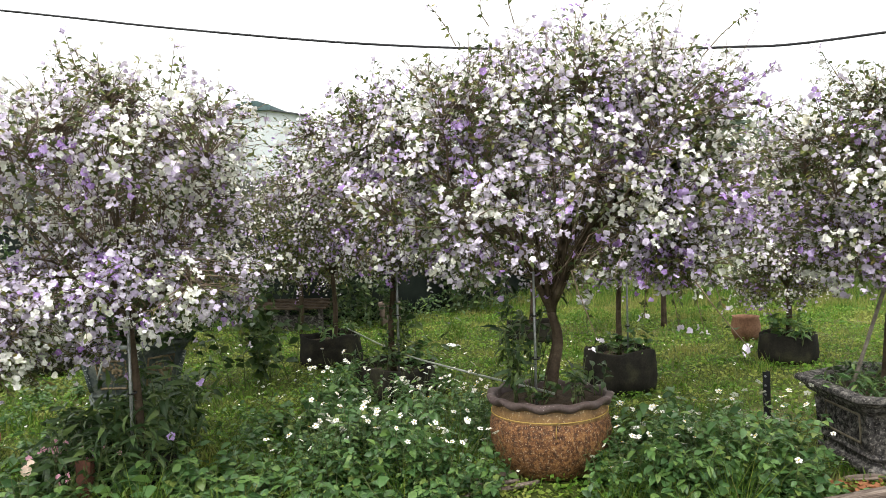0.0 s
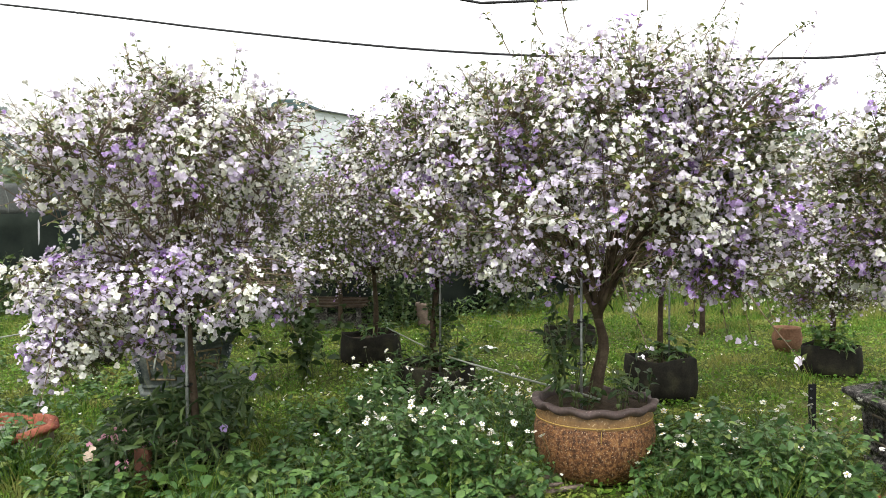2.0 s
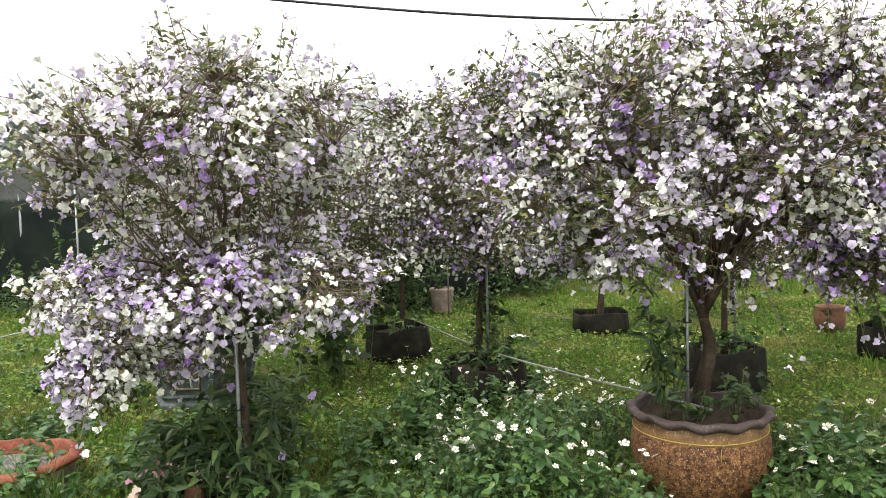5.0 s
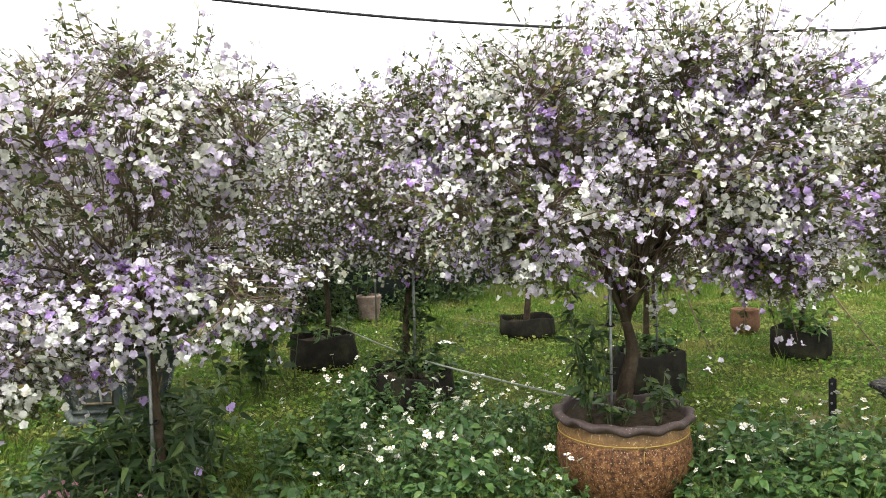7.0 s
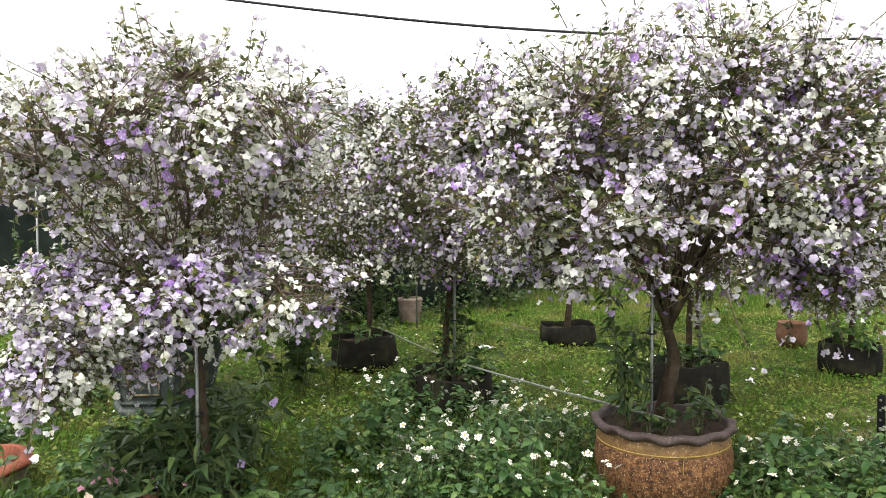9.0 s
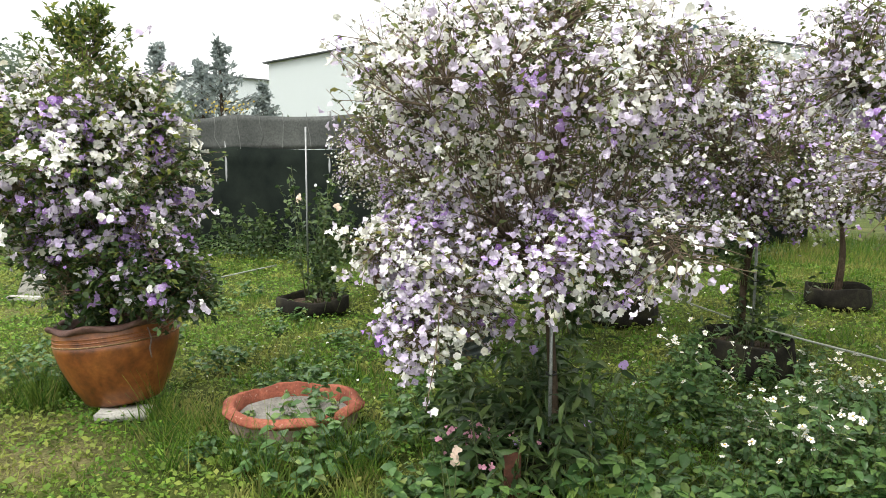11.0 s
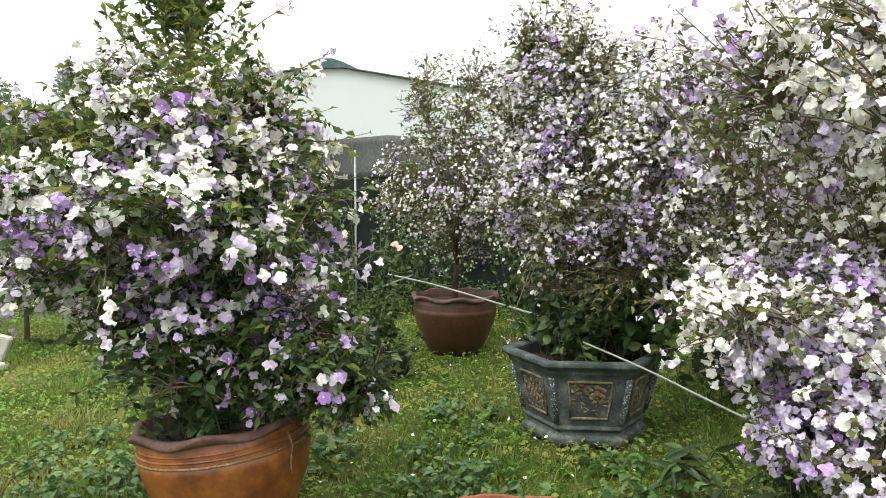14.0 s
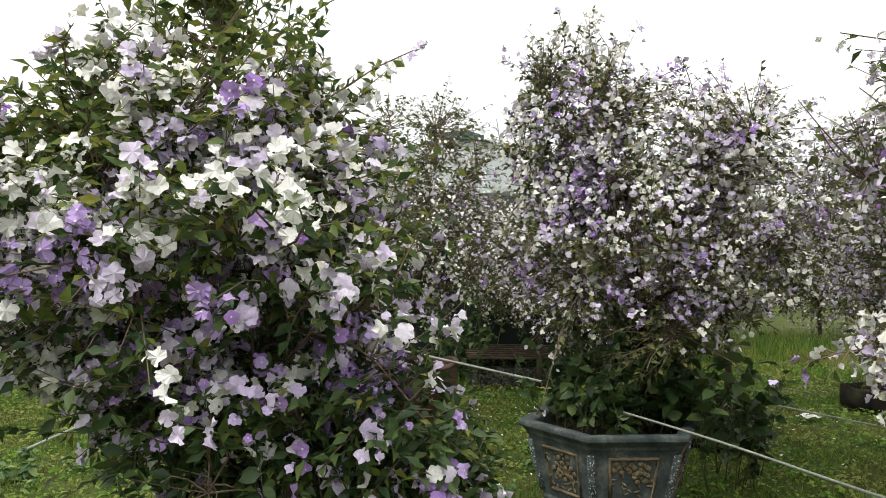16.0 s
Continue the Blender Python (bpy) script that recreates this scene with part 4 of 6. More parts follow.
def orange_pot(at, tilt, turn, scale=1.0, body_mat=None, rim_mat=None, label="", runs=True, name="plant_pot"):
    t = thing(name, label, "pot")
    t.matrix_world = pose(*at, 0, tilt, 0) @ pose(0, 0, 0, 0, 0, turn) @ Matrix.Scale(scale, 4)
    prof = [(0.0, 0.0), (0.225, 0.0), (0.24, 0.014), (0.295, 0.12), (0.352, 0.26), (0.376, 0.36), (0.380, 0.40), (0.372, 0.408), (0.378, 0.42), (0.370, 0.430), (0.376, 0.445), (0.368, 0.46), (0.366, 0.49)]
    bm, _ = lathe(prof, 56)
    part("body", bm, body_mat or M_ORANGE, t, "orange-brown glazed body with throwing rings" if runs else "")
    def wav(i, a):
        k = (0, 0.4, 1.0, 1.0, 0.6, 0.2, 0)[i]
        return 0.008 * k * math.sin(7 * a + 1), 0.020 * k * math.sin(7 * a)
    bm, _ = lathe([(0.364, 0.488), (0.380, 0.486), (0.396, 0.500), (0.396, 0.514), (0.378, 0.524), (0.352, 0.520), (0.344, 0.44)], 84, wav)
    part("rim", bm, rim_mat or M_RIM, t, "dark wavy rim")
    part("soil", disc(0.340, 0.455, 0.03, seed=4), M_SOIL, t)
    if runs:
        for a in (-0.62,):
            pts = [((r + 0.004) * math.cos(a + d), (r + 0.004) * math.sin(a + d), z) for r, z, d in ((0.366, 0.47, 0), (0.379, 0.40, 0.02), (0.372, 0.34, -0.02), (0.358, 0.28, 0.015))]
            tube_part("hanging_cord", pts, [0.004, 0.005, 0.005, 0.004], M_CLAY_DARK, t, 6, "short cord hanging from the rim")
        for z, r in ((0.405, 0.3795), (0.428, 0.374), (0.452, 0.372)):
            tube_part("throwing_ring", [(r * math.cos(a), r * math.sin(a), z) for a in np.linspace(0, 2 * math.pi, 57)], 0.0055, M_GLAZE_BAND if z < 0.42 else M_ORANGE, t, 6)
    return t


def red_bowl(at):
    t = thing("bowl_planter", "shallow red clay bowl planter with a broad chipped rim", "pot", at, 0)
    t.scale = (1.11, 1.11, 1.0)
    prof = [(0.0, 0.0), (0.275, 0.0), (0.295, 0.015), (0.310, 0.10), (0.316, 0.125), (0.330, 0.135), (0.332, 0.148), (0.326, 0.185), (0.324, 0.205)]
    bm, _ = lathe(prof, 56)
    part("body", bm, M_CLAY_DARK, t, "weathered brown clay body")
    def wav(i, a):
        k = (0, 1, 1, 1, 1, 0.4, 0)[i]
        s = math.sin(6 * a) + 0.8 * noise.noise(Vector((math.cos(a) * 4, math.sin(a) * 4, i * 0.3)))
        return 0.007 * k * s, 0.007 * k * (math.sin(6 * a + 1) + noise.noise(Vector((math.cos(a) * 6, math.sin(a) * 6, 3.0))))
    bm, _ = lathe([(0.318, 0.198), (0.345, 0.214), (0.364, 0.226), (0.366, 0.240), (0.316, 0.262), (0.304, 0.258), (0.292, 0.17)], 96, wav)
    part("rim", bm, M_RED, t, "red clay lobed rim")
    part("soil", disc(0.288, 0.185, 0.02, seed=8), surface("grey_wet_soil", [(0.3, (0.12, 0.115, 0.10)), (0.7, (0.25, 0.24, 0.215))], 14.0, 80.0, 0.8, 0.3, 0.01, 0.9), t, "pale grey crusted soil")
    return t


def grow_bag(at, r, h, seed, label="black fabric grow bag of earth"):
    rng = np.random.default_rng(seed)
    t = thing("grow_bag", label, "grow bag", at, rng.uniform(0, 360), "black grow bags")
    def wav(i, a):
        f = 0.02 * noise.noise(Vector((math.cos(a) * 1.6, math.sin(a) * 1.6, i * 0.4 + seed))) + 0.008 * math.sin(9 * a + seed)
        return f * (1 if i < 7 else 0.8), (0.018 * math.sin(3 * a + seed) if i in (5, 6, 7) else 0)
    bm, _ = lathe([(0.0, 0.0), (r * 0.94, 0.0), (r, 0.03), (r * 1.02, h * 0.35), (r, h * 0.7), (r * 0.99, h), (r * 0.96, h + 0.012), (r * 0.95, h - 0.02), (r * 0.93, h - 0.09)], 40, wav)
    part("bag", bm, M_BAG, t)
    part("soil", disc(r * 0.95, h - 0.07, 0.04, seed=seed), M_SOIL, t)
    return t


M_CORNER = surface("speckled_corner_glaze", [(0.3, (0.030, 0.045, 0.050)), (0.6, (0.09, 0.11, 0.11)), (0.8, (0.24, 0.25, 0.23))], 18.0, 60.0, 0.8, 0.15, 0.006, 0.9, spots=((0.42, 0.44, 0.42), 90.0, 0.57))


def hex_planter(at, turn, R, H, stone, relief, label, foot=0.72, waisted=False, frame_mat=None):
    """Six-sided planter: stepped foot, tapering sides with framed relief panels, corner posts, broad rim."""
    t = thing("hexagonal_planter", label, "planter", at, turn)
    def hexring(bm, r, z):
        return [bm.verts.new((r * math.cos(math.pi / 3 * k), r * math.sin(math.pi / 3 * k), z)) for k in range(6)]
    def prism(name, prof, mat, lab=""):
        bm = bmesh.new()
        rings = [hexring(bm, r, z) for r, z in prof]
        for a, b in zip(rings, rings[1:]):
            for k in range(6):
                bm.faces.new((a[k], a[(k + 1) % 6], b[(k + 1) % 6], b[k]))
        if prof[0][0] > 0.01 and name != "rim":
            bm.faces.new(rings[0])
        bmesh.ops.bevel(bm, geom=[e for e in bm.edges if not e.is_boundary], offset=0.004, segments=1, affect="EDGES")
        return part(name, bm, mat, t, lab, smooth=False)
    rb, rt = R * foot, R * 0.90
    prism("foot", [(rb * 1.02, 0.0), (rb * 1.05, 0.02), (rb * 1.05, 0.05), (rb * 0.98, 0.065), (rb * 0.97, 0.09), (rb * 1.03, 0.11), (rb, 0.13)], stone)
    side = [(rb * 0.99, 0.12), (rb * 1.08, H * 0.45), (rt * 0.97, H * 0.80), (rt, H - 0.085)]
    if waisted:
        side = [(rb * 0.99, 0.12), (R * 0.80, H * 0.30), (R * 0.815, H - 0.13), (R * 0.84, H - 0.105), (R * 0.885, H - 0.092), (rt, H - 0.085)]
    panel_top = H - (0.115 if waisted else 0.10)
    prism("body", side, stone)
    prism("rim", [(rt * 0.98, H - 0.095), (rt * 1.02, H - 0.078), (rt * 1.03, H - 0.06), (R * 0.985, H - 0.036), (R * 1.01, H - 0.030), (R * 1.01, H - 0.008), (R, H), (R * 0.88, H), (R * 0.84, H - 0.01), (R * 0.80, H - 0.16)], stone)
    # panels: each face has its frame and relief, standing proud of the face
    for k in range(6):
        a0, a1 = math.pi / 3 * k, math.pi / 3 * (k + 1)
        def on(u, v, out):
            """u across the face, v up it, both 0 to 1."""
            z = 0.15 + (panel_top - 0.15) * v
            r = np.interp(z, [q[1] for q in side], [q[0] for q in side])
            p0, p1 = Vector((r * math.cos(a0), r * math.sin(a0), z)), Vector((r * math.cos(a1), r * math.sin(a1), z))
            n = Vector((math.cos((a0 + a1) / 2), math.sin((a0 + a1) / 2), 0))
            return p0.lerp(p1, u) + n * out
        tube_part("corner_post", [on(0.0, v, 0.0) for v in (0.0, 0.3, 0.6, 0.97)], 0.020, frame_mat and relief or M_CORNER, t, 6)
        e = 0.17 if waisted else 0.22
        loop = [(e, 0.10), (0.5, 0.10), (1 - e, 0.10), (1 - e, 0.5), (1 - e, 0.90), (0.5, 0.90), (e, 0.90), (e, 0.5), (e, 0.10)]
        frame_ob = tube_part("panel_frame", [on(u, v, 0.004) for u, v in loop], 0.008 if waisted else 0.010, frame_mat or relief, t, 4)
        # relief: a flower spray of small raised lumps
        rng = np.random.default_rng(100 + k)
        bm = bmesh.new()
        turn_in = Matrix.Rotation((a0 + a1) / 2, 4, "Z") @ Matrix.Diagonal((0.35, 1, 1, 1))
        for q in range(4):
            u, v, ph = rng.uniform(0.34, 0.66), rng.uniform(0.25, 0.75), rng.uniform(0, 6)
            for s5 in range(6):
                rr = 0.0 if s5 == 5 else 0.085
                bmesh.ops.create_icosphere(bm, subdivisions=1, radius=0.017 if s5 < 5 else 0.011, matrix=Matrix.Translation(on(u + rr * math.cos(ph + s5 * 1.257), v + rr * 1.1 * math.sin(ph + s5 * 1.257), 0.002)) @ turn_in)
        for q in range(110 if waisted else 30):
            u, v = rng.uniform(0.24, 0.76), rng.uniform(0.16, 0.84)
            lean = Matrix.Rotation((a0 + a1) / 2, 4, "Z") @ Matrix.Rotation(rng.uniform(0, 3), 4, "X") @ Matrix.Diagonal((0.3, 0.45, 1.5, 1))
            bmesh.ops.create_icosphere(bm, subdivisions=1, radius=rng.uniform(0.007, 0.013) if waisted else rng.uniform(0.010, 0.018), matrix=Matrix.Translation(on(u, v, 0.0)) @ lean)
        tagged(part("relief", bm, relief, frame_ob, "worn raised flower relief"), kind="stuff")
    bm = bmesh.new()
    bm.faces.new(hexring(bm, R * 0.83, H - 0.08))
    bmesh.ops.subdivide_edges(bm, edges=bm.edges[:], cuts=5, use_grid_fill=True)
    for v in bm.verts:
        v.co.z += 0.03 * noise.noise(v.co * 9)
    part("soil", bm, M_SOIL, t)
    return t


brown_pot((0.785, 4.36, 0))
orange_pot((-4.29, 3.92, 0.055), -6.5, 20, 0.98, rim_mat=M_RIM_RED, label="large orange glazed clay pot leaning on a stone slab")
red_bowl((-3.06, 3.95, -0.085))
hex_planter((-2.88, 5.87, 0), -112, 0.53, 0.545, M_STONE_BLUE, M_STONE_GILT, "hexagonal blue-grey glazed planter with worn gilt relief panels")
hex_planter((2.93, 4.68, 0), -140, 0.69, 0.46, M_STONE_DARK, M_STONE_DARK, "hexagonal dark weathered stone planter with pebbly relief panels", 0.80, True, M_BUFF)
orange_pot((-4.25, 8.13, 0), 0, 70, 1.08, M_DPOT, M_RIM_RED, "tall dark brown glazed pot with a dull wavy rim", False)
grow_bag((1.30, 6.60, 0), 0.30, 0.34, 1)
grow_bag((-1.71, 7.72, 0), 0.33, 0.31, 2)
grow_bag((-0.62, 6.20, 0), 0.35, 0.27, 3, "low black fabric grow bag among weeds")
grow_bag((0.37, 9.40, 0), 0.33, 0.22, 4, "low black fabric grow bag on the lawn")
grow_bag((3.03, 8.00, 0), 0.27, 0.27, 5, "low black fabric grow bag on the lawn")
grow_bag((-1.60, 3.83, 0), 0.26, 0.17, 6, "low black grow bag hidden among leafy plants")
grow_bag((-4.78, 7.02, 0), 0.37, 0.16, 7, "slumped black grow bag on the lawn")


def slab(at, turn, size, label):
    t = thing("stone_slab", label, "stone", at, turn)
    bm = box_bm(*size, 0.008)
    bmesh.ops.subdivide_edges(bm, edges=bm.edges[:], cuts=1)
    for v in bm.verts:
        v.co += Vector([0.006 * noise.noise(v.co * 14 + Vector((i * 5, 0, 0))) for i in range(3)])
    part("slab", bm, M_CONCRETE, t)
    return t


slab((-4.13, 3.74, 0.026), 30, (0.30, 0.17, 0.055), "pale concrete slab wedged under the orange pot")

# ---------- the trees ----------
# Each: foot, trunk, crown blobs (centre, radii, share).
flowering_tree("tall flowering tree with white and violet blossoms in the brown pot", (0.785, 4.37, 0.40),
               [(0, 0, -0.05), (0.03, 0, 0.18), (0.06, 0, 0.36), (0.02, -0.02, 0.52)],
               [((0.0, -0.05, 1.32), (1.04, 0.90, 0.56), 5.5), ((-0.02, -0.05, 0.98), (0.92, 0.84, 0.36), 2.8), ((0.72, -0.1, 1.02), (0.42, 0.46, 0.40), 0.9), ((0.12, 0.0, 1.76), (0.80, 0.66, 0.44), 3.0), ((0.82, 0.0, 1.66), (0.40, 0.42, 0.36), 0.9), ((-0.82, 0.0, 1.66), (0.42, 0.42, 0.34), 1.0)],
               4400, 11, 12, 0.032, 0.34, 0.13, 0.50, 3.0, 6, brush=300, leader=[(0.08, 0, 0.85), (0.22, 0, 1.3), (0.3, 0, 1.9)], windows=((-0.28, 0.48, 0.3, 1.05, 0.8), (-0.15, 0.42, 1.05, 1.45, 0.5)),
               shoots=[((-0.5, 0, 2.1), (-0.66, 0, 2.36)), ((-0.15, 0, 2.2), (-0.2, 0, 2.5)), ((0.6, 0, 2.1), (0.80, -0.1, 2.46)), ((0.9, 0, 1.95), (1.18, 0, 2.18)), ((1.0, 0, 1.7), (1.28, 0, 1.85)), ((-0.9, 0, 1.8), (-1.12, 0, 1.98)), ((-0.3, 0, 2.2), (-0.32, 0, 2.42)), ((0.3, 0, 2.3), (0.28, -0.1, 2.56)), ((0.7, -0.9, 0.75), (0.92, -0.95, 0.45)), ((0.15, -0.75, 0.8), (0.27, -0.8, 0.47)), ((-0.45, -0.45, 0.95), (-0.40, -0.47, 0.70)), ((0.75, -0.1, 0.85), (0.86, -0.1, 0.42)), ((0.65, -0.2, 0.8), (0.71, -0.25, 0.45)), ((0.8, -0.3, 0.9), (0.92, -0.35, 0.55)), ((0.55, -0.3, 0.8), (0.52, -0.36, 0.52))],
               single=300, n_trunks=2, stem_label="brown trunk beside a thinner stem")
flowering_tree("flowering tree with a tiered crown of mostly white blossoms", (-1.50, 3.81, 0.08),
               [(0, 0, -0.05), (0.0, 0, 0.3), (-0.02, 0, 0.6), (-0.04, 0, 0.84)],
               [((-0.15, -0.05, 1.80), (0.78, 0.72, 0.46), 5.4), ((-0.12, -0.04, 1.04), (0.82, 0.64, 0.29), 3.6), ((-0.46, -0.42, 0.74), (0.26, 0.28, 0.24), 0.8), ((-0.30, 0.0, 0.72), (0.44, 0.36, 0.18), 0.6)],
               3400, 12, 12, 0.023, 0.26, 0.07, 0.44, 3.4, 4, brush=230, bare=((1.28, 2.15, 0.32),), leader=[(-0.04, 0, 1.2), (0.02, 0, 1.6), (0.0, 0, 2.1)], windows=((-0.20, 0.20, 1.15, 1.75, 0.55), (-0.34, 0.34, 0.5, 0.98, 0.7), (-0.12, 0.8, 0.3, 0.80, 0.85)),
               shoots=[((-0.12, -0.2, 2.1), (-0.15, -0.31, 2.41)), ((-0.10, -0.2, 2.1), (-0.10, -0.30, 2.33)), ((-0.16, -0.2, 2.1), (-0.20, -0.32, 2.36)), ((0.22, 0.04, 2.1), (0.26, 0.06, 2.42)), ((0.25, 0, 2.1), (0.35, 0, 2.34)), ((-0.5, 0, 2.0), (-0.62, 0, 2.24)), ((0.5, 0, 2.0), (0.64, 0, 2.14)), ((-0.68, 0, 1.9), (-0.84, 0, 2.06)), ((-0.30, -0.75, 0.9), (-0.31, -0.87, 0.50)), ((0.40, 0.2, 0.95), (0.44, 0.5, 0.66))],
               single=300, stem_label="slim grey-brown trunk tied to a stake")
flowering_tree("upright leafy flowering tree, dense and violet-white, in the orange pot", (-4.36, 3.93, 0.48),
               [(0, 0, -0.05), (-0.03, 0, 0.12), (-0.06, 0, 0.25), (-0.08, 0, 0.4)],
               [((-0.26, -0.05, 0.98), (0.80, 0.74, 0.46), 5), ((-0.08, -0.05, 0.46), (0.44, 0.44, 0.34), 1.4), ((-0.18, 0, 1.32), (0.58, 0.54, 0.36), 1.7), ((0.46, -0.10, 0.40), (0.30, 0.34, 0.24), 1.0), ((0.56, -0.08, 0.28), (0.26, 0.28, 0.18), 0.7)],
               2500, 33, 12, 0.026, 0.34, 0.21, 0.34, 2.7, 9, flower=0.0262, leaf=0.054, top_leaf=(M_LEAF_OLIVE, 0.4, 1.3), leafy_top=0.3, brush=250, sprigs=(110, (-0.12, 0.0), 1.12, 1.86, 0.66),
               shoots=[((0.1, 0, 1.35), (0.55, -0.05, 1.62)), ((0.0, 0, 1.6), (0.36, 0, 1.84)), ((-0.75, 0, 1.25), (-0.98, 0, 1.50)), ((-0.5, 0, 1.3), (-0.72, 0, 1.62)), ((0.35, -0.05, 0.62), (0.70, -0.05, 0.52)), ((0.4, -0.05, 0.6), (0.63, -0.08, 0.57)), ((0.3, -0.05, 0.4), (0.48, -0.10, 0.27)), ((0.3, -0.05, 0.42), (0.42, -0.10, 0.30))],
               patchy=1.5, single=300, bare=((0.0, 0.5, 0.8), (0.5, 0.7, 0.22)), n_trunks=3, stem_label="one of several dark stems")
flowering_tree("flowering tree with a pointed white-violet crown in the hexagonal planter", (-2.70, 5.95, 0.46),
               [(0, 0, -0.05), (0, 0, 0.15), (0.02, 0, 0.3), (0, 0, 0.45)],
               [((0.02, 0, 1.14), (0.80, 0.74, 0.50), 4), ((-0.40, 0, 1.74), (0.38, 0.36, 0.56), 2.2), ((0.30, 0, 1.66), (0.56, 0.5, 0.40), 2.2), ((-0.05, -0.1, 0.62), (0.62, 0.54, 0.30), 1.1)],
               2800, 14, 10, 0.03, 0.36, 0.11, 0.42, 3.0, 7, brush=220,
               shoots=[((-0.46, 0, 2.2), (-0.49, 0, 2.46)), ((-0.4, 0, 2.15), (-0.36, 0, 2.36)), ((0.3, 0, 1.95), (0.22, 0, 2.18)), ((-0.5, -0.4, 0.6), (-0.62, -0.6, 0.22))],
               single=220, bare=((0.0, 0.55, 0.8), (0.55, 0.8, 0.4)), n_trunks=2)
flowering_tree("flowering tree with a slim dark trunk in a low grow bag", (-0.62, 6.22, 0.18),
               [(0, 0, -0.05), (-0.02, 0, 0.4), (0.02, 0, 0.8), (0.0, 0, 1.05)],
               [((-0.22, 0, 1.72), (0.84, 0.75, 0.55), 5), ((0.05, 0, 1.2), (0.66, 0.66, 0.36), 3), ((-0.38, 0, 2.0), (0.45, 0.45, 0.34), 1.5)],
               2000, 15, 9, 0.026, 0.4, 0.16, 0.36, 3.5, 7, far=True, brush=260, shoots=[((-0.3, 0, 2.2), (-0.36, 0, 2.46)), ((0.2, 0, 2.1), (0.30, 0, 2.36))], single=120)
flowering_tree("flowering tree in shade with pale blossoms, in a black grow bag", (-1.66, 7.72, 0.26),
               [(0, 0, -0.05), (0.02, 0, 0.3), (0, 0, 0.7)],
               [((-0.05, 0, 1.45), (0.85, 0.8, 0.62), 5), ((0, 0, 1.0), (0.7, 0.7, 0.35), 2)], 1300, 16, 8, 0.028, 0.45, 0.14, 0.4, 2.0, 13, far=True)
flowering_tree("flowering tree on a thin straight trunk in a black grow bag", (1.30, 6.60, 0.28),
               [(0, 0, -0.05), (0.0, 0, 0.4), (0.02, 0, 0.8)],
               [((0.05, 0, 1.5), (0.85, 0.8, 0.62), 5), ((0.25, 0, 0.95), (0.66, 0.6, 0.34), 2)], 1300, 17, 8, 0.024, 0.4, 0.22, 0.3, 3.3, 7, far=True)
flowering_tree("low flowering tree on two thin trunks in a flat grow bag", (0.37, 9.40, 0.14),
               [(0, 0, -0.05), (0.03, 0, 0.4), (0.0, 0, 0.75)],
               [((0.0, 0, 1.55), (1.0, 0.9, 0.72), 5)], 1200, 18, 8, 0.028, 0.4, 0.16, 0.3, 3.2, 7, far=True, n_trunks=2)
flowering_tree("flowering tree on a stout trunk in the dark stone planter", (2.74, 4.75, 0.38),
               [(0, 0, -0.05), (0.02, 0, 0.2), (0.03, 0, 0.42), (0.05, 0, 0.6)],
               [((0.25, 0, 1.35), (0.80, 0.72, 0.46), 5), ((0.15, 0, 0.92), (0.66, 0.60, 0.34), 3), ((-0.08, 0, 1.62), (0.5, 0.42, 0.32), 1.4)],
               2200, 19, 9, 0.034, 0.4, 0.08, 0.46, 2.7, 7, shoots=[((-0.2, 0, 1.8), (-0.34, 0, 2.04)), ((0.3, 0, 1.8), (0.30, 0, 2.05))], single=120)
flowering_tree("low spreading flowering tree in a flat grow bag", (3.03, 8.00, 0.20),
               [(0, 0, -0.05), (0.02, 0, 0.3), (0, 0, 0.55)],
               [((-0.05, 0, 1.45), (0.80, 0.75, 0.58), 5), ((-0.12, 0, 0.75), (0.55, 0.55, 0.42), 2.2)], 1700, 20, 8, 0.026, 0.4, 0.12, 0.3, 3.0, 7, far=True)
flowering_tree("flowering tree with a leafy upper crown in the dark brown pot", (-4.25, 8.13, 0.5),
               [(0, 0, -0.05), (0.0, 0, 0.15), (0.02, 0, 0.35)],
               [((0.05, 0, 1.05), (0.85, 0.8, 0.62), 5), ((0.1, 0, 1.85), (0.62, 0.6, 0.55), 3)], 1700, 21, 8, 0.028, 0.4, 0.08, 0.30, 2.8, 9, far=True, leafy_top=0.8)
# the row behind
BACK = [("flowering tree at the back of the garden, thick with pale blossoms", (-3.0, 10.2, 0), 22, 1.0), ("flowering tree at the back of the garden, thick with pale blossoms", (2.1, 10.6, 0), 23, 1.05),
        ("flowering tree at the back of the garden, thick with pale blossoms", (4.9, 7.2, 0), 24, 1.0)] + [("flowering tree beyond the back of the lawn, low and pale", p, 0, s) for p, s in (((0.4, 15.4, -0.35), 1.15), ((2.6, 15.9, -0.4), 1.25), ((5.0, 15.6, -0.4), 1.2), ((7.4, 14.4, -0.4), 1.25), ((9.6, 13.0, -0.4), 1.2), ((-1.3, 13.3, -0.3), 0.95))] + [("flowering bush at the edge of the garden, low and pale", (-8.6, 7.4, 0), 25, 0.72)]
first_back = flowering_tree(BACK[0][0], BACK[0][1], [(0, 0, 0), (0.02, 0, 0.4), (0, 0, 0.8)], [((0, 0, 1.6), (1.05, 0.95, 0.75), 5), ((0.1, 0, 1.0), (0.85, 0.8, 0.45), 2)],
                            1200, 22, 8, 0.034, 0.4, 0.14, 0.4, 2.5, 11, far=True)
for k, (lab, at, turn, s) in enumerate(BACK[1:]):
    tagged(copy_thing(first_back, pose(*at, 0, 0, 75 * (k + 1)) @ Matrix.Scale(s, 4)), lab)

# ---------- weeds and small plants ----------


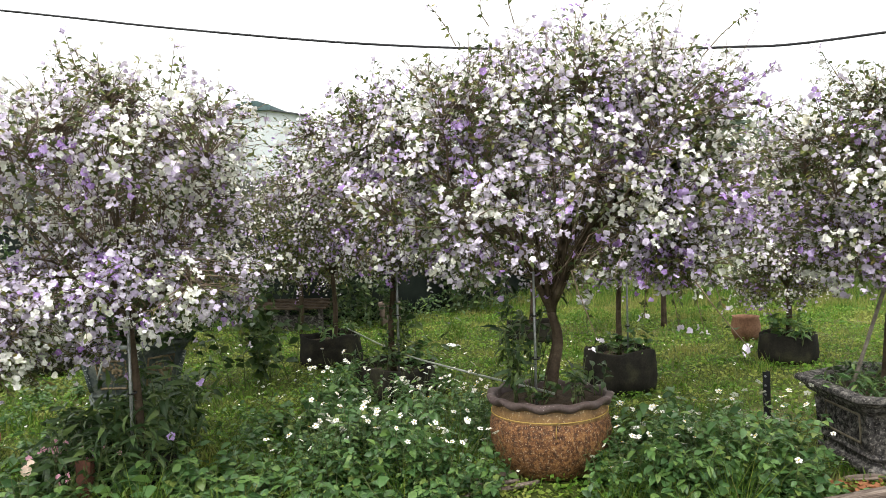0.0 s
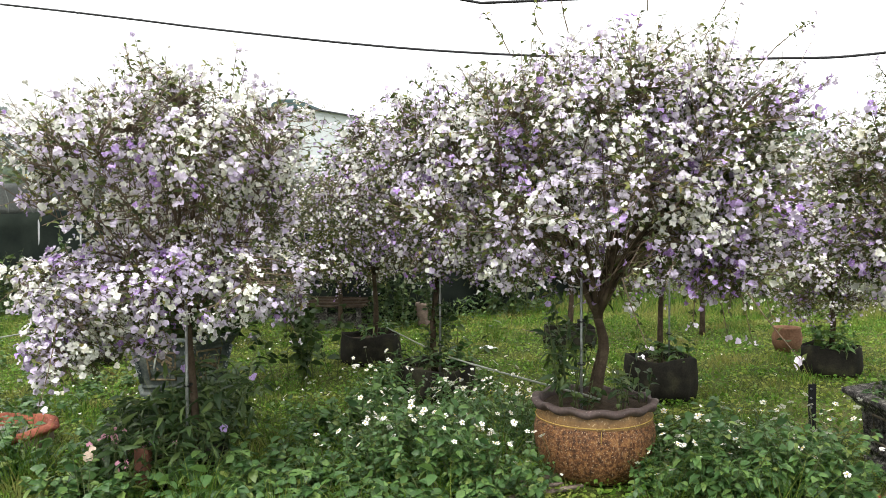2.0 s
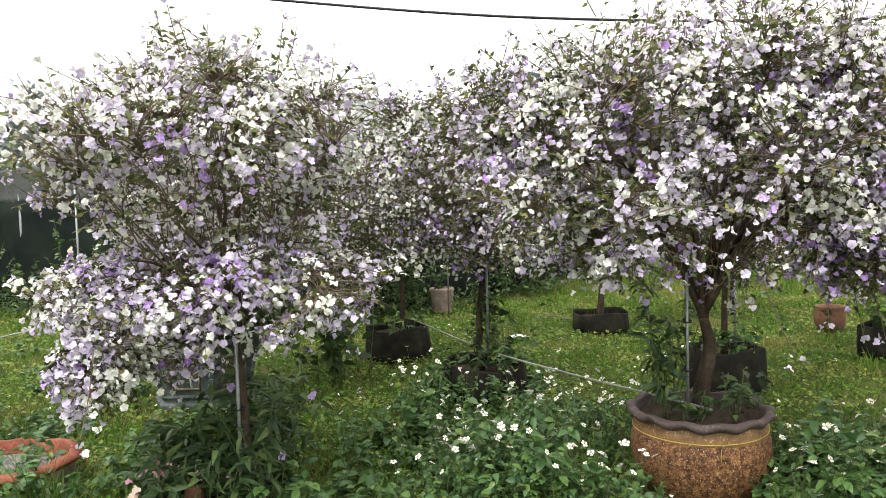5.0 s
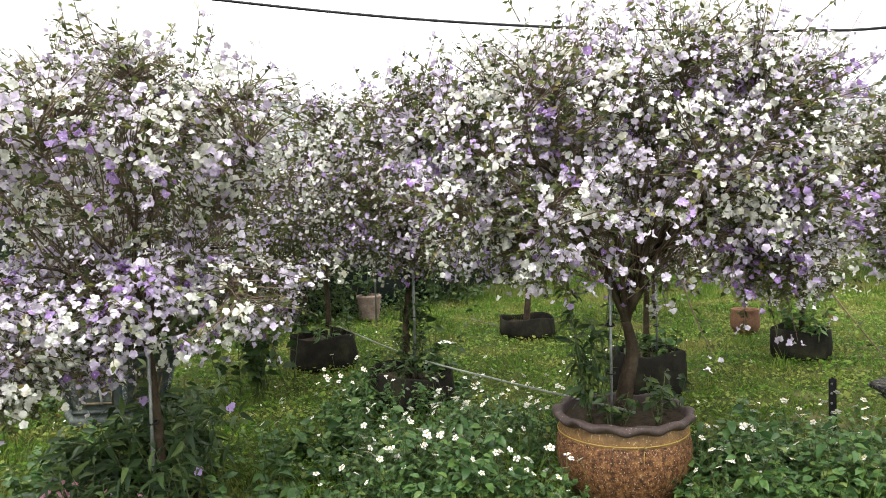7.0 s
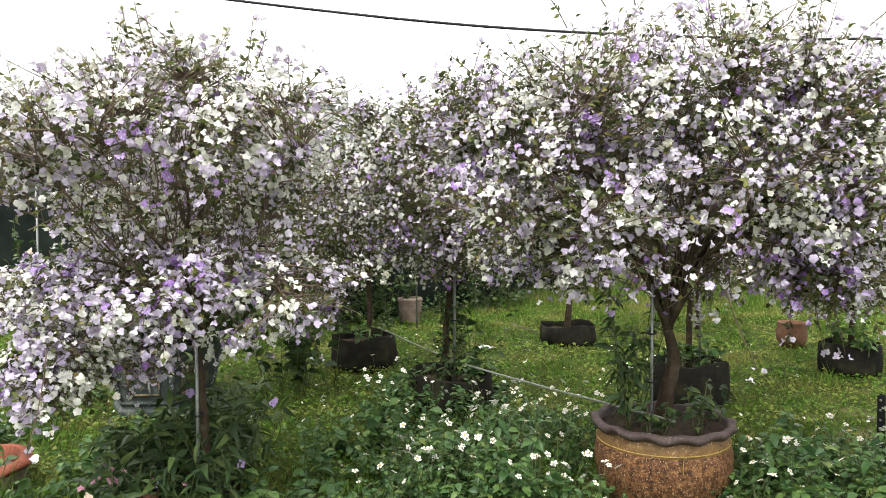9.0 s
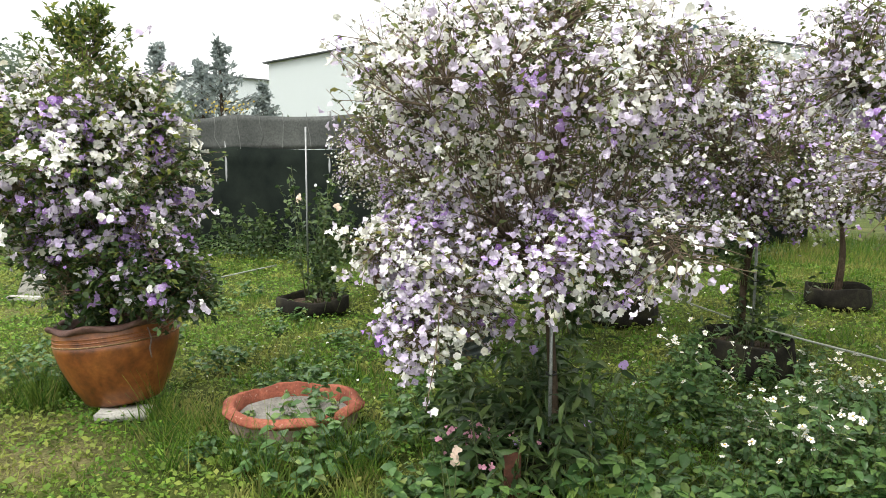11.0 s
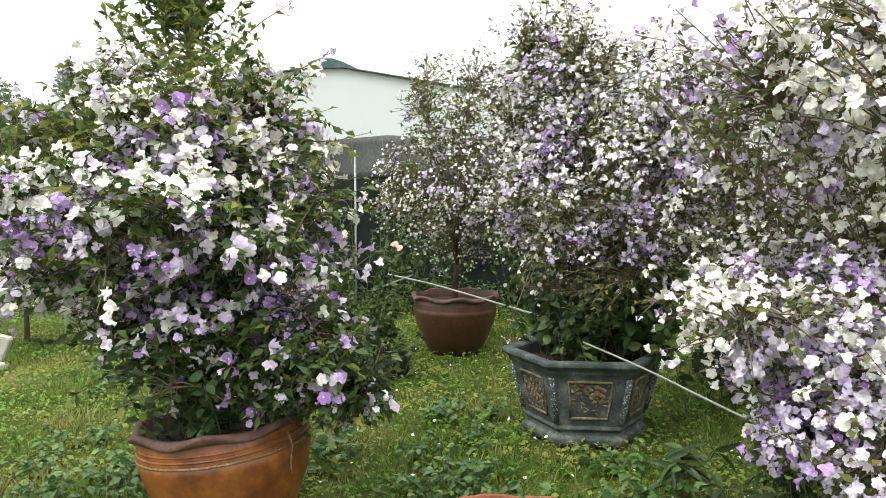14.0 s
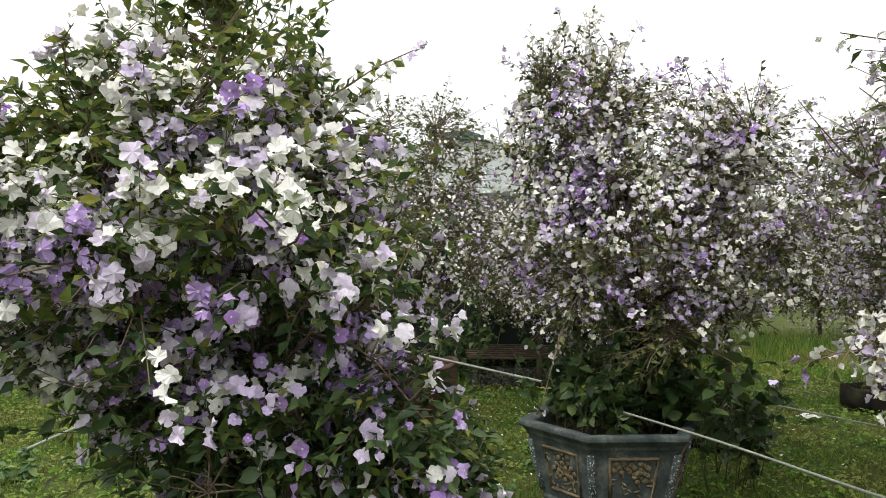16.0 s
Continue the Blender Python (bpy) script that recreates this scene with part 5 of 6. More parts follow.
def stems_of(rng, n, height, lean, at=(0, 0, 0), spread=0.03):
    """n bent stems from one foot, as (n, 5, 3) points."""
    foot = np.array(at) + np.stack([rng.normal(0, spread, n), rng.normal(0, spread, n), np.zeros(n)], 1)
    a = rng.uniform(0, 2 * np.pi, n)
    h = height * rng.uniform(0.55, 1.0, n)
    tip = foot + np.stack([np.cos(a) * h * lean * rng.uniform(0.3, 1.2, n), np.sin(a) * h * lean * rng.uniform(0.3, 1.2, n), h], 1)
    mid = (foot + tip) / 2 + np.array([0, 0, 0.06]) * height
    u = np.linspace(0, 1, 5)[None, :, None]
    return (1 - u) ** 2 * foot[:, None] + 2 * u * (1 - u) * mid[:, None] + u**2 * tip[:, None]


def leaves_on(rng, stems, each, lo=0.15, hi=1.0, flat=0.8):
    """Places and turns of leaves along stems."""
    rep = np.repeat(np.arange(len(stems)), each)
    u = rng.uniform(lo, hi, len(rep))
    k = np.minimum((u * 4).astype(int), 3)
    fr = (u * 4 - k)[:, None]
    pos = stems[rep, k] * (1 - fr) + stems[rep, k + 1] * fr
    a = rng.uniform(0, 2 * np.pi, len(rep))
    side = np.stack([np.cos(a), np.sin(a), rng.uniform(-0.15, 0.35, len(rep))], 1)
    nrm = np.array([0, 0, 1.0]) * flat + rng.normal(0, 0.35, side.shape)
    return pos, frames_of(nrm, rng, side), u


LEAF_NETTLE = leaf_shape(0.28, 0.09, 0.28)
DAISY = star_shape(5, 0.40, 4)


def daisy_weed(seed, height, heads, label):
    rng = np.random.default_rng(seed)
    t = thing("daisy_weed", label, "weed", (0, 0, 0), 0, "flowering weeds")
    st = stems_of(rng, 7, height, 0.5, spread=0.05)
    v, f = tubes(st, np.linspace(0.0028, 0.0014, 5)[None].repeat(len(st), 0), 3)
    raw("stemwork", v, f, [M_STEM], t, kind="stuff")
    pos, turns, u = leaves_on(rng, st, 17, 0.05, 0.82)
    pieces("foliage", LEAF_WIDE, pos, turns, rng.uniform(0.03, 0.066, len(pos)) * (1.15 - 0.5 * u), [M_WEED], t, None, "toothed green leaves")
    for j in range(heads):
        q = st[j % len(st), -1] + np.array([rng.normal(0, 0.03), rng.normal(0, 0.03), rng.uniform(0.02, 0.10)])
        fv, ff = stamp(*DAISY, [q], frames_of(np.array([[rng.normal(0, 0.4), rng.normal(-0.5, 0.4), 0.9]]), rng), [rng.uniform(0.015, 0.021)])
        cv, cf = stamp(*FLOWERS_FAR[0], [q + np.array([0, -0.001, 0.003])], frames_of(np.array([[0, -0.4, 0.9]]), rng), [0.0055])
        v, f = merge([(fv, ff), (cv, cf)])
        head = raw("flower_head", v, f, [M_WHITE, M_YELLOW], t, np.array([0] * len(ff) + [1] * len(cf)), "white-rayed head with a yellow eye")
        s = np.stack([st[j % len(st), -1] * (1 - w) + q * w for w in np.linspace(0, 1, 4)])
        v, f = tubes(s[None], np.full((1, 4), 0.0013), 3)
        head.parent = raw("flower_stalk", v, f, [M_STEM], t)
    return t


def plant_out(kinds, spots, rng, lo=0.8, hi=1.2):
    """The first of each kind goes to the first spots, copies to the rest."""
    for i, (x, y) in enumerate(spots):
        m = pose(x, y, -0.01, 0, 0, rng.uniform(0, 360)) @ Matrix.Scale(rng.uniform(lo, hi), 4)
        if i < len(kinds):
            kinds[i].matrix_basis = m
        else:
            k = kinds[i % len(kinds)]
            c = copy_thing(k, m)
            c.matrix_basis = m


def spots_in(rng, n, x0, x1, y0, y1, keep_off=()):
    out = []
    while len(out) < n:
        x, y = rng.uniform(x0, x1), rng.uniform(y0, y1)
        if x > 1.2 and y < 3.66 + 0.52 * (x - 1.78):
            continue  # the logs lie here
        if all(math.hypot(x - a, y - b) > r for a, b, r in keep_off):
            out.append((x, y))
    return out


OFF = ((0.785, 4.36, 0.40), (-0.62, 6.20, 0.40), (1.30, 6.60, 0.34), (2.93, 4.68, 0.62), (-1.60, 3.83, 0.30), (-3.06, 3.95, 0.42))
prng = np.random.default_rng(61)
weeds = [daisy_weed(200 + k, h, n, "white-flowered daisy weed with toothed leaves") for k, (h, n) in enumerate(((0.42, 5), (0.34, 4), (0.30, 2), (0.46, 5), (0.26, 2)))]
spots = spots_in(prng, 22, -0.75, 0.35, 3.75, 4.7, OFF) + spots_in(prng, 14, -0.35, 0.35, 4.6, 5.5, OFF) + spots_in(prng, 8, -1.2, -0.4, 4.0, 5.4, OFF) + spots_in(prng, 22, 1.15, 2.2, 3.85, 4.9, OFF) + spots_in(prng, 14, -0.4, 1.3, 3.75, 4.15, OFF) + spots_in(prng, 6, -1.2, -0.2, 5.5, 6.1, OFF) + spots_in(prng, 4, -0.2, 1.6, 5.4, 6.4, OFF)
plant_out(weeds, spots, prng, 0.75, 1.15)


def leafy_weed(seed, height, label, leaf=0.08, shape=None, name="leafy_weed"):
    rng = np.random.default_rng(seed)
    t = thing(name, label, "weed", (0, 0, 0), 0, "low leafy weeds")
    st = stems_of(rng, 8, height, 0.9 if height < 0.3 else 0.5, spread=0.06)
    v, f = tubes(st, np.linspace(0.0026, 0.0014, 5)[None].repeat(len(st), 0), 3)
    raw("stemwork", v, f, [M_STEM], t, kind="stuff")
    pos, turns, u = leaves_on(rng, st, 12 if height < 0.3 else 17, 0.1, 1.0, 1.0)
    pieces("foliage", shape or LEAF_WIDE, pos, turns, rng.uniform(0.7, 1.2, len(pos)) * leaf, [M_WEED], t, None, "flat green leaves")
    return t


low = [leafy_weed(230 + k, h, "low leafy green weed on the lawn", l) for k, (h, l) in enumerate(((0.17, 0.055), (0.13, 0.046), (0.21, 0.062)))]
spots = spots_in(prng, 52, -2.1, 0.4, 3.15, 3.95, OFF) + spots_in(prng, 26, 1.1, 2.3, 3.6, 4.4, OFF) + spots_in(prng, 14, -1.3, -0.6, 4.2, 5.6, OFF) + spots_in(prng, 34, -6.8, -3.2, 3.6, 7.5, ((-2.735, 5.95, 0.66), (-4.3, 3.92, 0.5))) + spots_in(prng, 6, -4.0, -2.4, 4.2, 5.3, OFF) + spots_in(prng, 14, -3.4, -2.3, 3.2, 4.4, OFF)
plant_out(low, spots, prng, 0.7, 1.3)

tall = [leafy_weed(240 + k, h, "tall leafy weed with pointed green leaves", l, LEAF_NETTLE) for k, (h, l) in enumerate(((0.46, 0.062), (0.36, 0.055), (0.52, 0.066)))]
spots = spots_in(prng, 22, 1.2, 2.05, 3.75, 4.65, OFF) + spots_in(prng, 12, -0.55, 0.3, 3.8, 4.6, OFF) + spots_in(prng, 4, -1.0, -0.4, 5.7, 6.05, OFF)
plant_out(tall, spots, prng, 0.7, 1.1)


def grass_tuft(seed, height, n, label):
    rng = np.random.default_rng(seed)
    t = thing("grass_tuft", label, "grass", (0, 0, 0), 0, "grass tufts")
    st = stems_of(rng, n, height, 0.75, spread=0.045)
    v, f = tubes(st, np.linspace(0.0030, 0.0006, 5)[None].repeat(n, 0), 3)
    raw("tussock", v, f, [M_GRASS], t, kind="stuff")
    return t


LUSH = (-5.35, -4.65, 3.1, 4.0)
tufts = [grass_tuft(250 + k, h, n, "tuft of long grass blades") for k, (h, n) in enumerate(((0.26, 40), (0.20, 36), (0.34, 30)))]
spots = spots_in(prng, 26, -2.6, 0.3, 3.0, 4.4, OFF) + spots_in(prng, 22, 1.1, 2.3, 3.6, 5.2, OFF) + spots_in(prng, 14, -3.9, -2.3, 3.2, 4.3, OFF) + spots_in(prng, 30, -9, 5, 9.0, 11.0) + spots_in(prng, 24, *LUSH)
plant_out(tufts, spots, prng, 0.6, 1.2)


def clump(name, label, category, at, stems, height, lean, leaf, each, shape, mat, spread=0.06, bloom=None, seed=1, stem_r=0.004, lo=0.1, flat=0.8, leaf_label=""):
    """A leafy plant: stems, leaves, and a few single flowers (material, size, count)."""
    rng = np.random.default_rng(seed)
    t = thing(name, label, category, at)
    st = stems_of(rng, stems, height, lean, spread=spread)
    for s in st[:14]:
        tube_part("stem", s, np.linspace(stem_r, stem_r * 0.4, 5), M_STEM, t, 4)
    if stems > 14:
        v, f = tubes(st[14:], np.linspace(stem_r, stem_r * 0.4, 5)[None].repeat(stems - 14, 0), 3)
        raw("stemwork", v, f, [M_STEM], t, kind="stuff")
    pos, turns, u = leaves_on(rng, st, each, lo, 1.0, flat)
    pieces("foliage", shape, pos, turns, rng.uniform(0.65, 1.15, len(pos)) * leaf, [mat], t, None, leaf_label)
    if bloom:
        bm_, size, count = bloom
        for j in range(count):
            q = st[rng.integers(0, stems), -1] + rng.normal(0, 0.02, 3) + np.array([0, 0, 0.01])
            v, f = stamp(*FLOWERS[j % 3], [q], frames_of(np.array([[rng.normal(0, 0.5), -0.7, 0.5]]), rng), [size * rng.uniform(0.8, 1.2)])
            raw("flower", v, f, [bm_], t)
    return t


# round the foot of the tiered tree
for k, (x, y, h, n) in enumerate(((-1.86, 3.86, 0.46, 8), (-1.72, 3.58, 0.42, 8), (-1.36, 3.70, 0.46, 8), (-1.45, 3.98, 0.64, 9), (-1.50, 4.15, 0.70, 9), (-1.62, 4.45, 0.62, 8), (-1.55, 3.50, 0.38, 8), (-1.90, 3.66, 0.34, 6), (-1.62, 3.92, 0.62, 9), (-1.78, 4.02, 0.58, 9), (-1.44, 3.82, 0.66, 9), (-1.90, 4.80, 0.55, 8), (-1.76, 4.66, 0.50, 8), (-2.12, 4.12, 0.42, 8), (-1.98, 3.98, 0.55, 8), (-2.35, 4.95, 0.30, 7), (-1.62, 3.52, 0.46, 8))):
    clump("leafy_plant", "dark green plant with long pointed leaves under the tree", "plant", (x, y, 0), n, h * (1.1 if y > 3.9 and x > -1.7 else 0.95), 0.42, 0.12, 13, LEAF_NARROW, M_LEAF_DARK, 0.05, (M_VIOLET, 0.022, 1 + k % 2) if k in (2, 3, 6) else None, 300 + k, 0.004, 0.2, 0.6)
clump("pink_flower", "small plant with clustered pale pink flowers", "flower", (-1.87, 3.62, 0), 12, 0.30, 0.5, 0.05, 4, LEAF, M_WEED, 0.05, (M_PINK, 0.014, 40), 320)
clump("pink_flower", "low plant with pale pink starry flowers", "flower", (-1.72, 3.58, 0), 14, 0.22, 0.8, 0.05, 4, LEAF, M_WEED, 0.09, (M_PINK, 0.011, 36), 321)
clump("peach_flower", "single peach-coloured bloom on a short stem", "flower", (-1.84, 3.30, 0), 3, 0.27, 0.2, 0.06, 4, LEAF, M_WEED, 0.02, (M_PEACH, 0.025, 2), 322)
# saplings in and behind the brown pot
for k, (x, y, z, h) in enumerate(((0.575, 4.25, 0.38, 0.62), (0.655, 4.53, 0.38, 0.95), (0.935, 4.27, 0.38, 0.30), (1.015, 4.43, 0.38, 0.26), (0.735, 4.21, 0.38, 0.24))):
    clump("sapling", "leafy green sapling growing in the brown pot", "plant", (x, y, z), 6 if h > 0.4 else 4, h, 0.24 if h > 0.4 else 0.5, 0.10 if h > 0.4 else 0.07, 18 if h > 0.4 else 9, LEAF_NARROW if h > 0.4 else LEAF, M_LEAF_DARK, 0.03, None, 330 + k, 0.004, 0.25)
# shoots round the foot of the tree in the orange pot
for k, (x, y, h) in enumerate(((-4.50, 3.77, 0.55), (-4.26, 3.72, 0.50), (-4.12, 3.94, 0.52), (-4.40, 4.05, 0.60), (-4.32, 3.85, 0.66), (-4.54, 3.95, 0.48))):
    clump("leafy_shoot", "dark glossy leafy shoots growing in the orange pot", "plant", (x, y, 0.46), 6, h, 0.42, 0.065, 16, LEAF_WIDE, M_LEAF_DARK, 0.05, None, 335 + k, 0.0035, 0.1, 0.5)
# in the bowl, the stone planters and the dark pot
for k, (x, y, h) in enumerate(((-2.92, 3.90, 0.20), (-2.84, 4.06, 0.22), (-3.06, 4.12, 0.16), (-3.00, 3.80, 0.12))):
    clump("seedling", "thin green seedling growing in the red bowl", "plant", (x, y, 0.085), 5, h, 0.7, 0.065, 5, LEAF_WIDE, M_WEED, 0.04, None, 340 + k, 0.002, 0.3, 1.0)
for k, (x, y, n, h, lean, leaf) in enumerate(((-2.50, 5.88, 14, 0.56, 0.7, 0.12), (-2.82, 5.74, 12, 0.50, 0.5, 0.085), (-2.52, 6.08, 12, 0.62, 0.8, 0.12), (-3.00, 5.86, 12, 0.55, 0.5, 0.080), (-2.86, 6.05, 12, 0.75, 0.5, 0.085), (-2.60, 5.98, 12, 0.80, 0.45, 0.085), (-3.12, 6.02, 10, 0.55, 0.6, 0.080))):
    clump("broadleaf_shrub", "dark broad-leaved shrub growing in the blue-grey planter", "shrub", (x, y, 0.45), n, h, lean, leaf, 15, LEAF_WIDE, M_LEAF_DARK, 0.08, None, 350 + k, 0.004, 0.15, 0.5)
clump("broadleaf_shrub", "dark broad-leaved shrub beside the planter", "shrub", (-2.00, 6.50, 0.0), 16, 0.85, 0.35, 0.11, 16, LEAF_WIDE, M_LEAF_DARK, 0.16, None, 358, 0.005, 0.2, 0.5)
for k, (x, y) in enumerate(((2.62, 4.52), (2.84, 4.36), (3.10, 4.46), (2.70, 4.90), (3.15, 4.78))):
    clump("planter_grass", "rank green grass growing in the stone planter", "grass", (x, y, 0.38), 30, 0.17, 0.8, 0.075, 5, LEAF_NARROW, M_LEAF_DARK if k % 2 else M_WEED, 0.11, None, 360 + k, 0.002, 0.2)
clump("sapling", "leafy green sapling beside the stout trunk", "plant", (2.88, 4.68, 0.38), 4, 0.5, 0.25, 0.10, 9, LEAF_NARROW, M_LEAF_DARK, 0.03, None, 366, 0.004, 0.2)
for k, (x, y, z, n, h) in enumerate(((-0.74, 6.10, 0.19, 8, 0.30), (-0.44, 6.13, 0.19, 8, 0.34), (-0.98, 5.95, 0.0, 7, 0.42), (-0.40, 6.33, 0.19, 6, 0.7), (-1.58, 7.55, 0.24, 6, 0.30), (1.45, 6.45, 0.26, 6, 0.30), (1.17, 6.43, 0.26, 5, 0.22), (2.92, 7.88, 0.19, 8, 0.40), (3.1, 7.85, 0.19, 8, 0.35))):
    clump("leafy_weed", "leafy green weed growing in a grow bag", "weed", (x, y, z), n, h, 0.5, 0.09, 9, LEAF_WIDE if k % 2 else LEAF_NARROW, M_WEED if k % 3 else M_LEAF_DARK, 0.08, None, 370 + k, 0.003, 0.2)
# shoots up the slim dark trunk
for k, (dx, dy, z, h) in enumerate(((0.05, -0.03, 0.20, 0.34), (-0.04, -0.04, 0.34, 0.34), (0.04, -0.03, 0.52, 0.34), (-0.03, -0.03, 0.66, 0.36), (0.10, -0.02, 0.42, 0.40))):
    clump("leafy_shoot", "leafy green shoots clinging to the slim dark trunk", "plant", (-0.62 + dx, 6.22 + dy, z), 5, h, 0.28, 0.055, 12, LEAF, M_LEAF_DARK, 0.02, None, 380 + k, 0.003, 0.15, 0.5)
# the rose on its pole
rose = clump("rose_bush", "thin rose bush with peach blooms in the slumped grow bag", "shrub", (-4.84, 7.08, 0.08), 12, 1.45, 0.28, 0.062, 32, LEAF_WIDE, M_LEAF_DARK, 0.05, (M_PEACH, 0.032, 4), 390, 0.006, 0.35, 0.6)
clump("rose_bush", "low dense green rose bush in the slumped grow bag", "shrub", (-4.60, 6.98, 0.08), 16, 0.62, 0.45, 0.065, 28, LEAF_WIDE, M_LEAF_DARK, 0.10, None, 391, 0.004, 0.3, 0.6)
for k, (x, y, h) in enumerate(((-5.2, 10.3, 1.5), (-6.6, 10.6, 1.3), (-8.0, 10.6, 1.0), (-9.6, 10.7, 1.2), (-3.9, 10.7, 1.3), (-2.4, 10.9, 1.1), (-0.9, 12.6, 1.2), (-11.5, 10.7, 0.9))):
    clump("bush", "dark leafy bush in front of the net fence", "shrub", (x, y, 0), 22, h, 0.45, 0.10, 22, LEAF_WIDE, M_LEAF_DARK, 0.22, (M_WHITE, 0.03, 6) if k % 2 else None, 400 + k, 0.006, 0.1, 0.5)


def undergrowth():
    rng = np.random.default_rng(91)
    n = 16000
    x = rng.uniform(-14, 9, n)
    y = np.array([fence_y(a) for a in x]) - 0.2 - np.abs(rng.normal(0, 0.55, n))
    top = (0.18 + 0.32 * np.clip(0.5 + np.array([noise.noise(Vector((a * 0.9, 0, 7))) for a in x]), 0, 1.2)) * np.where(x > -1.2, 0.45, 1.0)
    p = np.stack([x, y, rng.random(n) * top * np.clip((y - np.array([fence_y(a) for a in x]) + 1.8) / 1.2, 0.15, 1)], 1)
    s = pieces("undergrowth", LEAF_FAR, p, frames_of(rng.normal(0, 0.5, p.shape) + np.array([0, -0.3, 1.0]), rng), rng.uniform(0.04, 0.09, n), [M_WEED, M_LEAF_DARK], None, (rng.random(n) < np.where(x < -1.2, 0.8, 0.3)).astype(int))
    tagged(s, "tangle of green weeds along the foot of the fence", "undergrowth", kind="stuff")


undergrowth()

# ---------- tubes, stakes, scraps ----------


def rod(name, label, category, points, radius, mat, part_name="tube", sides=8, n=0, group=""):
    t = thing(name, label, category, points[0], 0, group)
    p = np.array(points, float) - np.array(points[0], float)
    if n:
        p = bend(p, n)
    tube_part(part_name, p, radius, mat, t, sides)
    return t


rod("support_tube", "long grey plastic tube lying from pot to grow bag", "tube", [(-1.62, 8.05, 0.34), (-0.63, 6.39, 0.345), (0.10, 5.28, 0.40), (0.67, 4.42, 0.46), (0.82, 4.19, 0.475)], 0.0075, M_HOSE, n=14)
rod("support_tube", "long grey plastic tube laid across the planters", "tube", [(-2.87, 5.52, 0.648), (-2.52, 5.0, 0.62), (-2.21, 4.5, 0.585), (-1.93, 4.05, 0.56)], 0.006, M_HOSE, n=20)
rod("support_tube", "short grey plastic tube leaning over the dark pot", "tube", [(-5.33, 8.6, 0.48), (-4.70, 8.2, 0.73)], 0.008, M_HOSE)
rod("support_tube", "grey plastic tube reaching from the dark pot to the planter", "tube", [(-4.95, 8.17, 0.735), (-4.24, 7.45, 0.72), (-3.05, 6.05, 0.675)], 0.008, M_HOSE, n=10)
rod("support_tube", "long grey plastic tube lying on the grass", "tube", [(-6.85, 6.6, 0.06), (-6.9, 8.2, 0.07), (-6.95, 9.6, 0.06)], 0.012, M_HOSE, n=8)
rod("support_tube", "long thin tube lying far on the lawn", "tube", [(-0.34, 10.4, 0.05), (0.20, 9.65, 0.05)], 0.006, M_WOOD)


def stake(at, h, r, label, ties=(), lean=(0, 0)):
    t = thing("stake", label, "stake", at)
    tube_part("pole", [(0, 0, -0.05), (lean[0], lean[1], h)], r, M_STEEL, t, 8)
    for z in ties:
        tube_part("tie", [(0.022 * math.cos(a) + lean[0] * z / h, 0.022 * math.sin(a) + 0.015, z + 0.004 * math.sin(a)) for a in np.linspace(0, 6.28, 14)], 0.005, M_CABLE, t, 5, "black tie")
    return t


stake((-1.50, 3.73, 0), 1.12, 0.009, "grey metal stake tied to the slim trunk", (0.55, 0.95))
stake((0.715, 4.26, 0.36), 0.80, 0.0075, "thin grey stake standing in the brown pot", (0.30, 0.55))
stake((-4.92, 7.16, 0), 1.92, 0.010, "tall thin grey stake beside the rose", ())
stake((-0.56, 6.16, 0.1), 1.15, 0.010, "grey stake beside the dark trunk", (0.35, 0.6))
stake((-1.62, 10.2, 0), 1.9, 0.012, "tall grey stake at the back of the garden", ())
stake((1.37, 6.53, 0.25), 0.9, 0.008, "thin grey stake in the grow bag", (0.3,))


def post(at, h, w, mat, label, part_name, holes=0):
    t = thing("post", label, "post", at, 12)
    # an angle section: two plates
    part(part_name, box_bm(w, 0.006, h + 0.1, 0.001, (0, 0, h / 2 - 0.05)), mat, t, smooth=False)
    part(part_name, box_bm(0.006, w * 0.8, h + 0.1, 0.001, (w / 2 - 0.003, w * 0.4 + 0.003, h / 2 - 0.05)), mat, t, smooth=False)
    # pale discs on the plate stand for daylight through its holes
    for k in range(holes):
        tube_part("hole_disc", [(-0.01, -0.004, h - 0.03 - 0.06 * k), (-0.01, -0.010, h - 0.03 - 0.06 * k)], 0.008, M_STEEL, t, 6)
    return t


post((-1.60, 3.44, 0), 0.26, 0.075, M_RUST, "rusty steel post standing among weeds", "plate")
post((2.16, 5.12, 0), 0.43, 0.05, M_CABLE, "short black steel post with a row of holes", "plate", 5)

rod("prop", "bamboo prop leaning against the stout trunk", "stake", [(2.50, 4.62, 0.40), (2.74, 4.72, 1.04)], 0.011, M_WOOD, "pole")
rod("support_tube", "short grey tube lying across the stone planter", "tube", [(2.62, 4.30, 0.475), (3.00, 4.95, 0.43)], 0.016, M_STEEL)


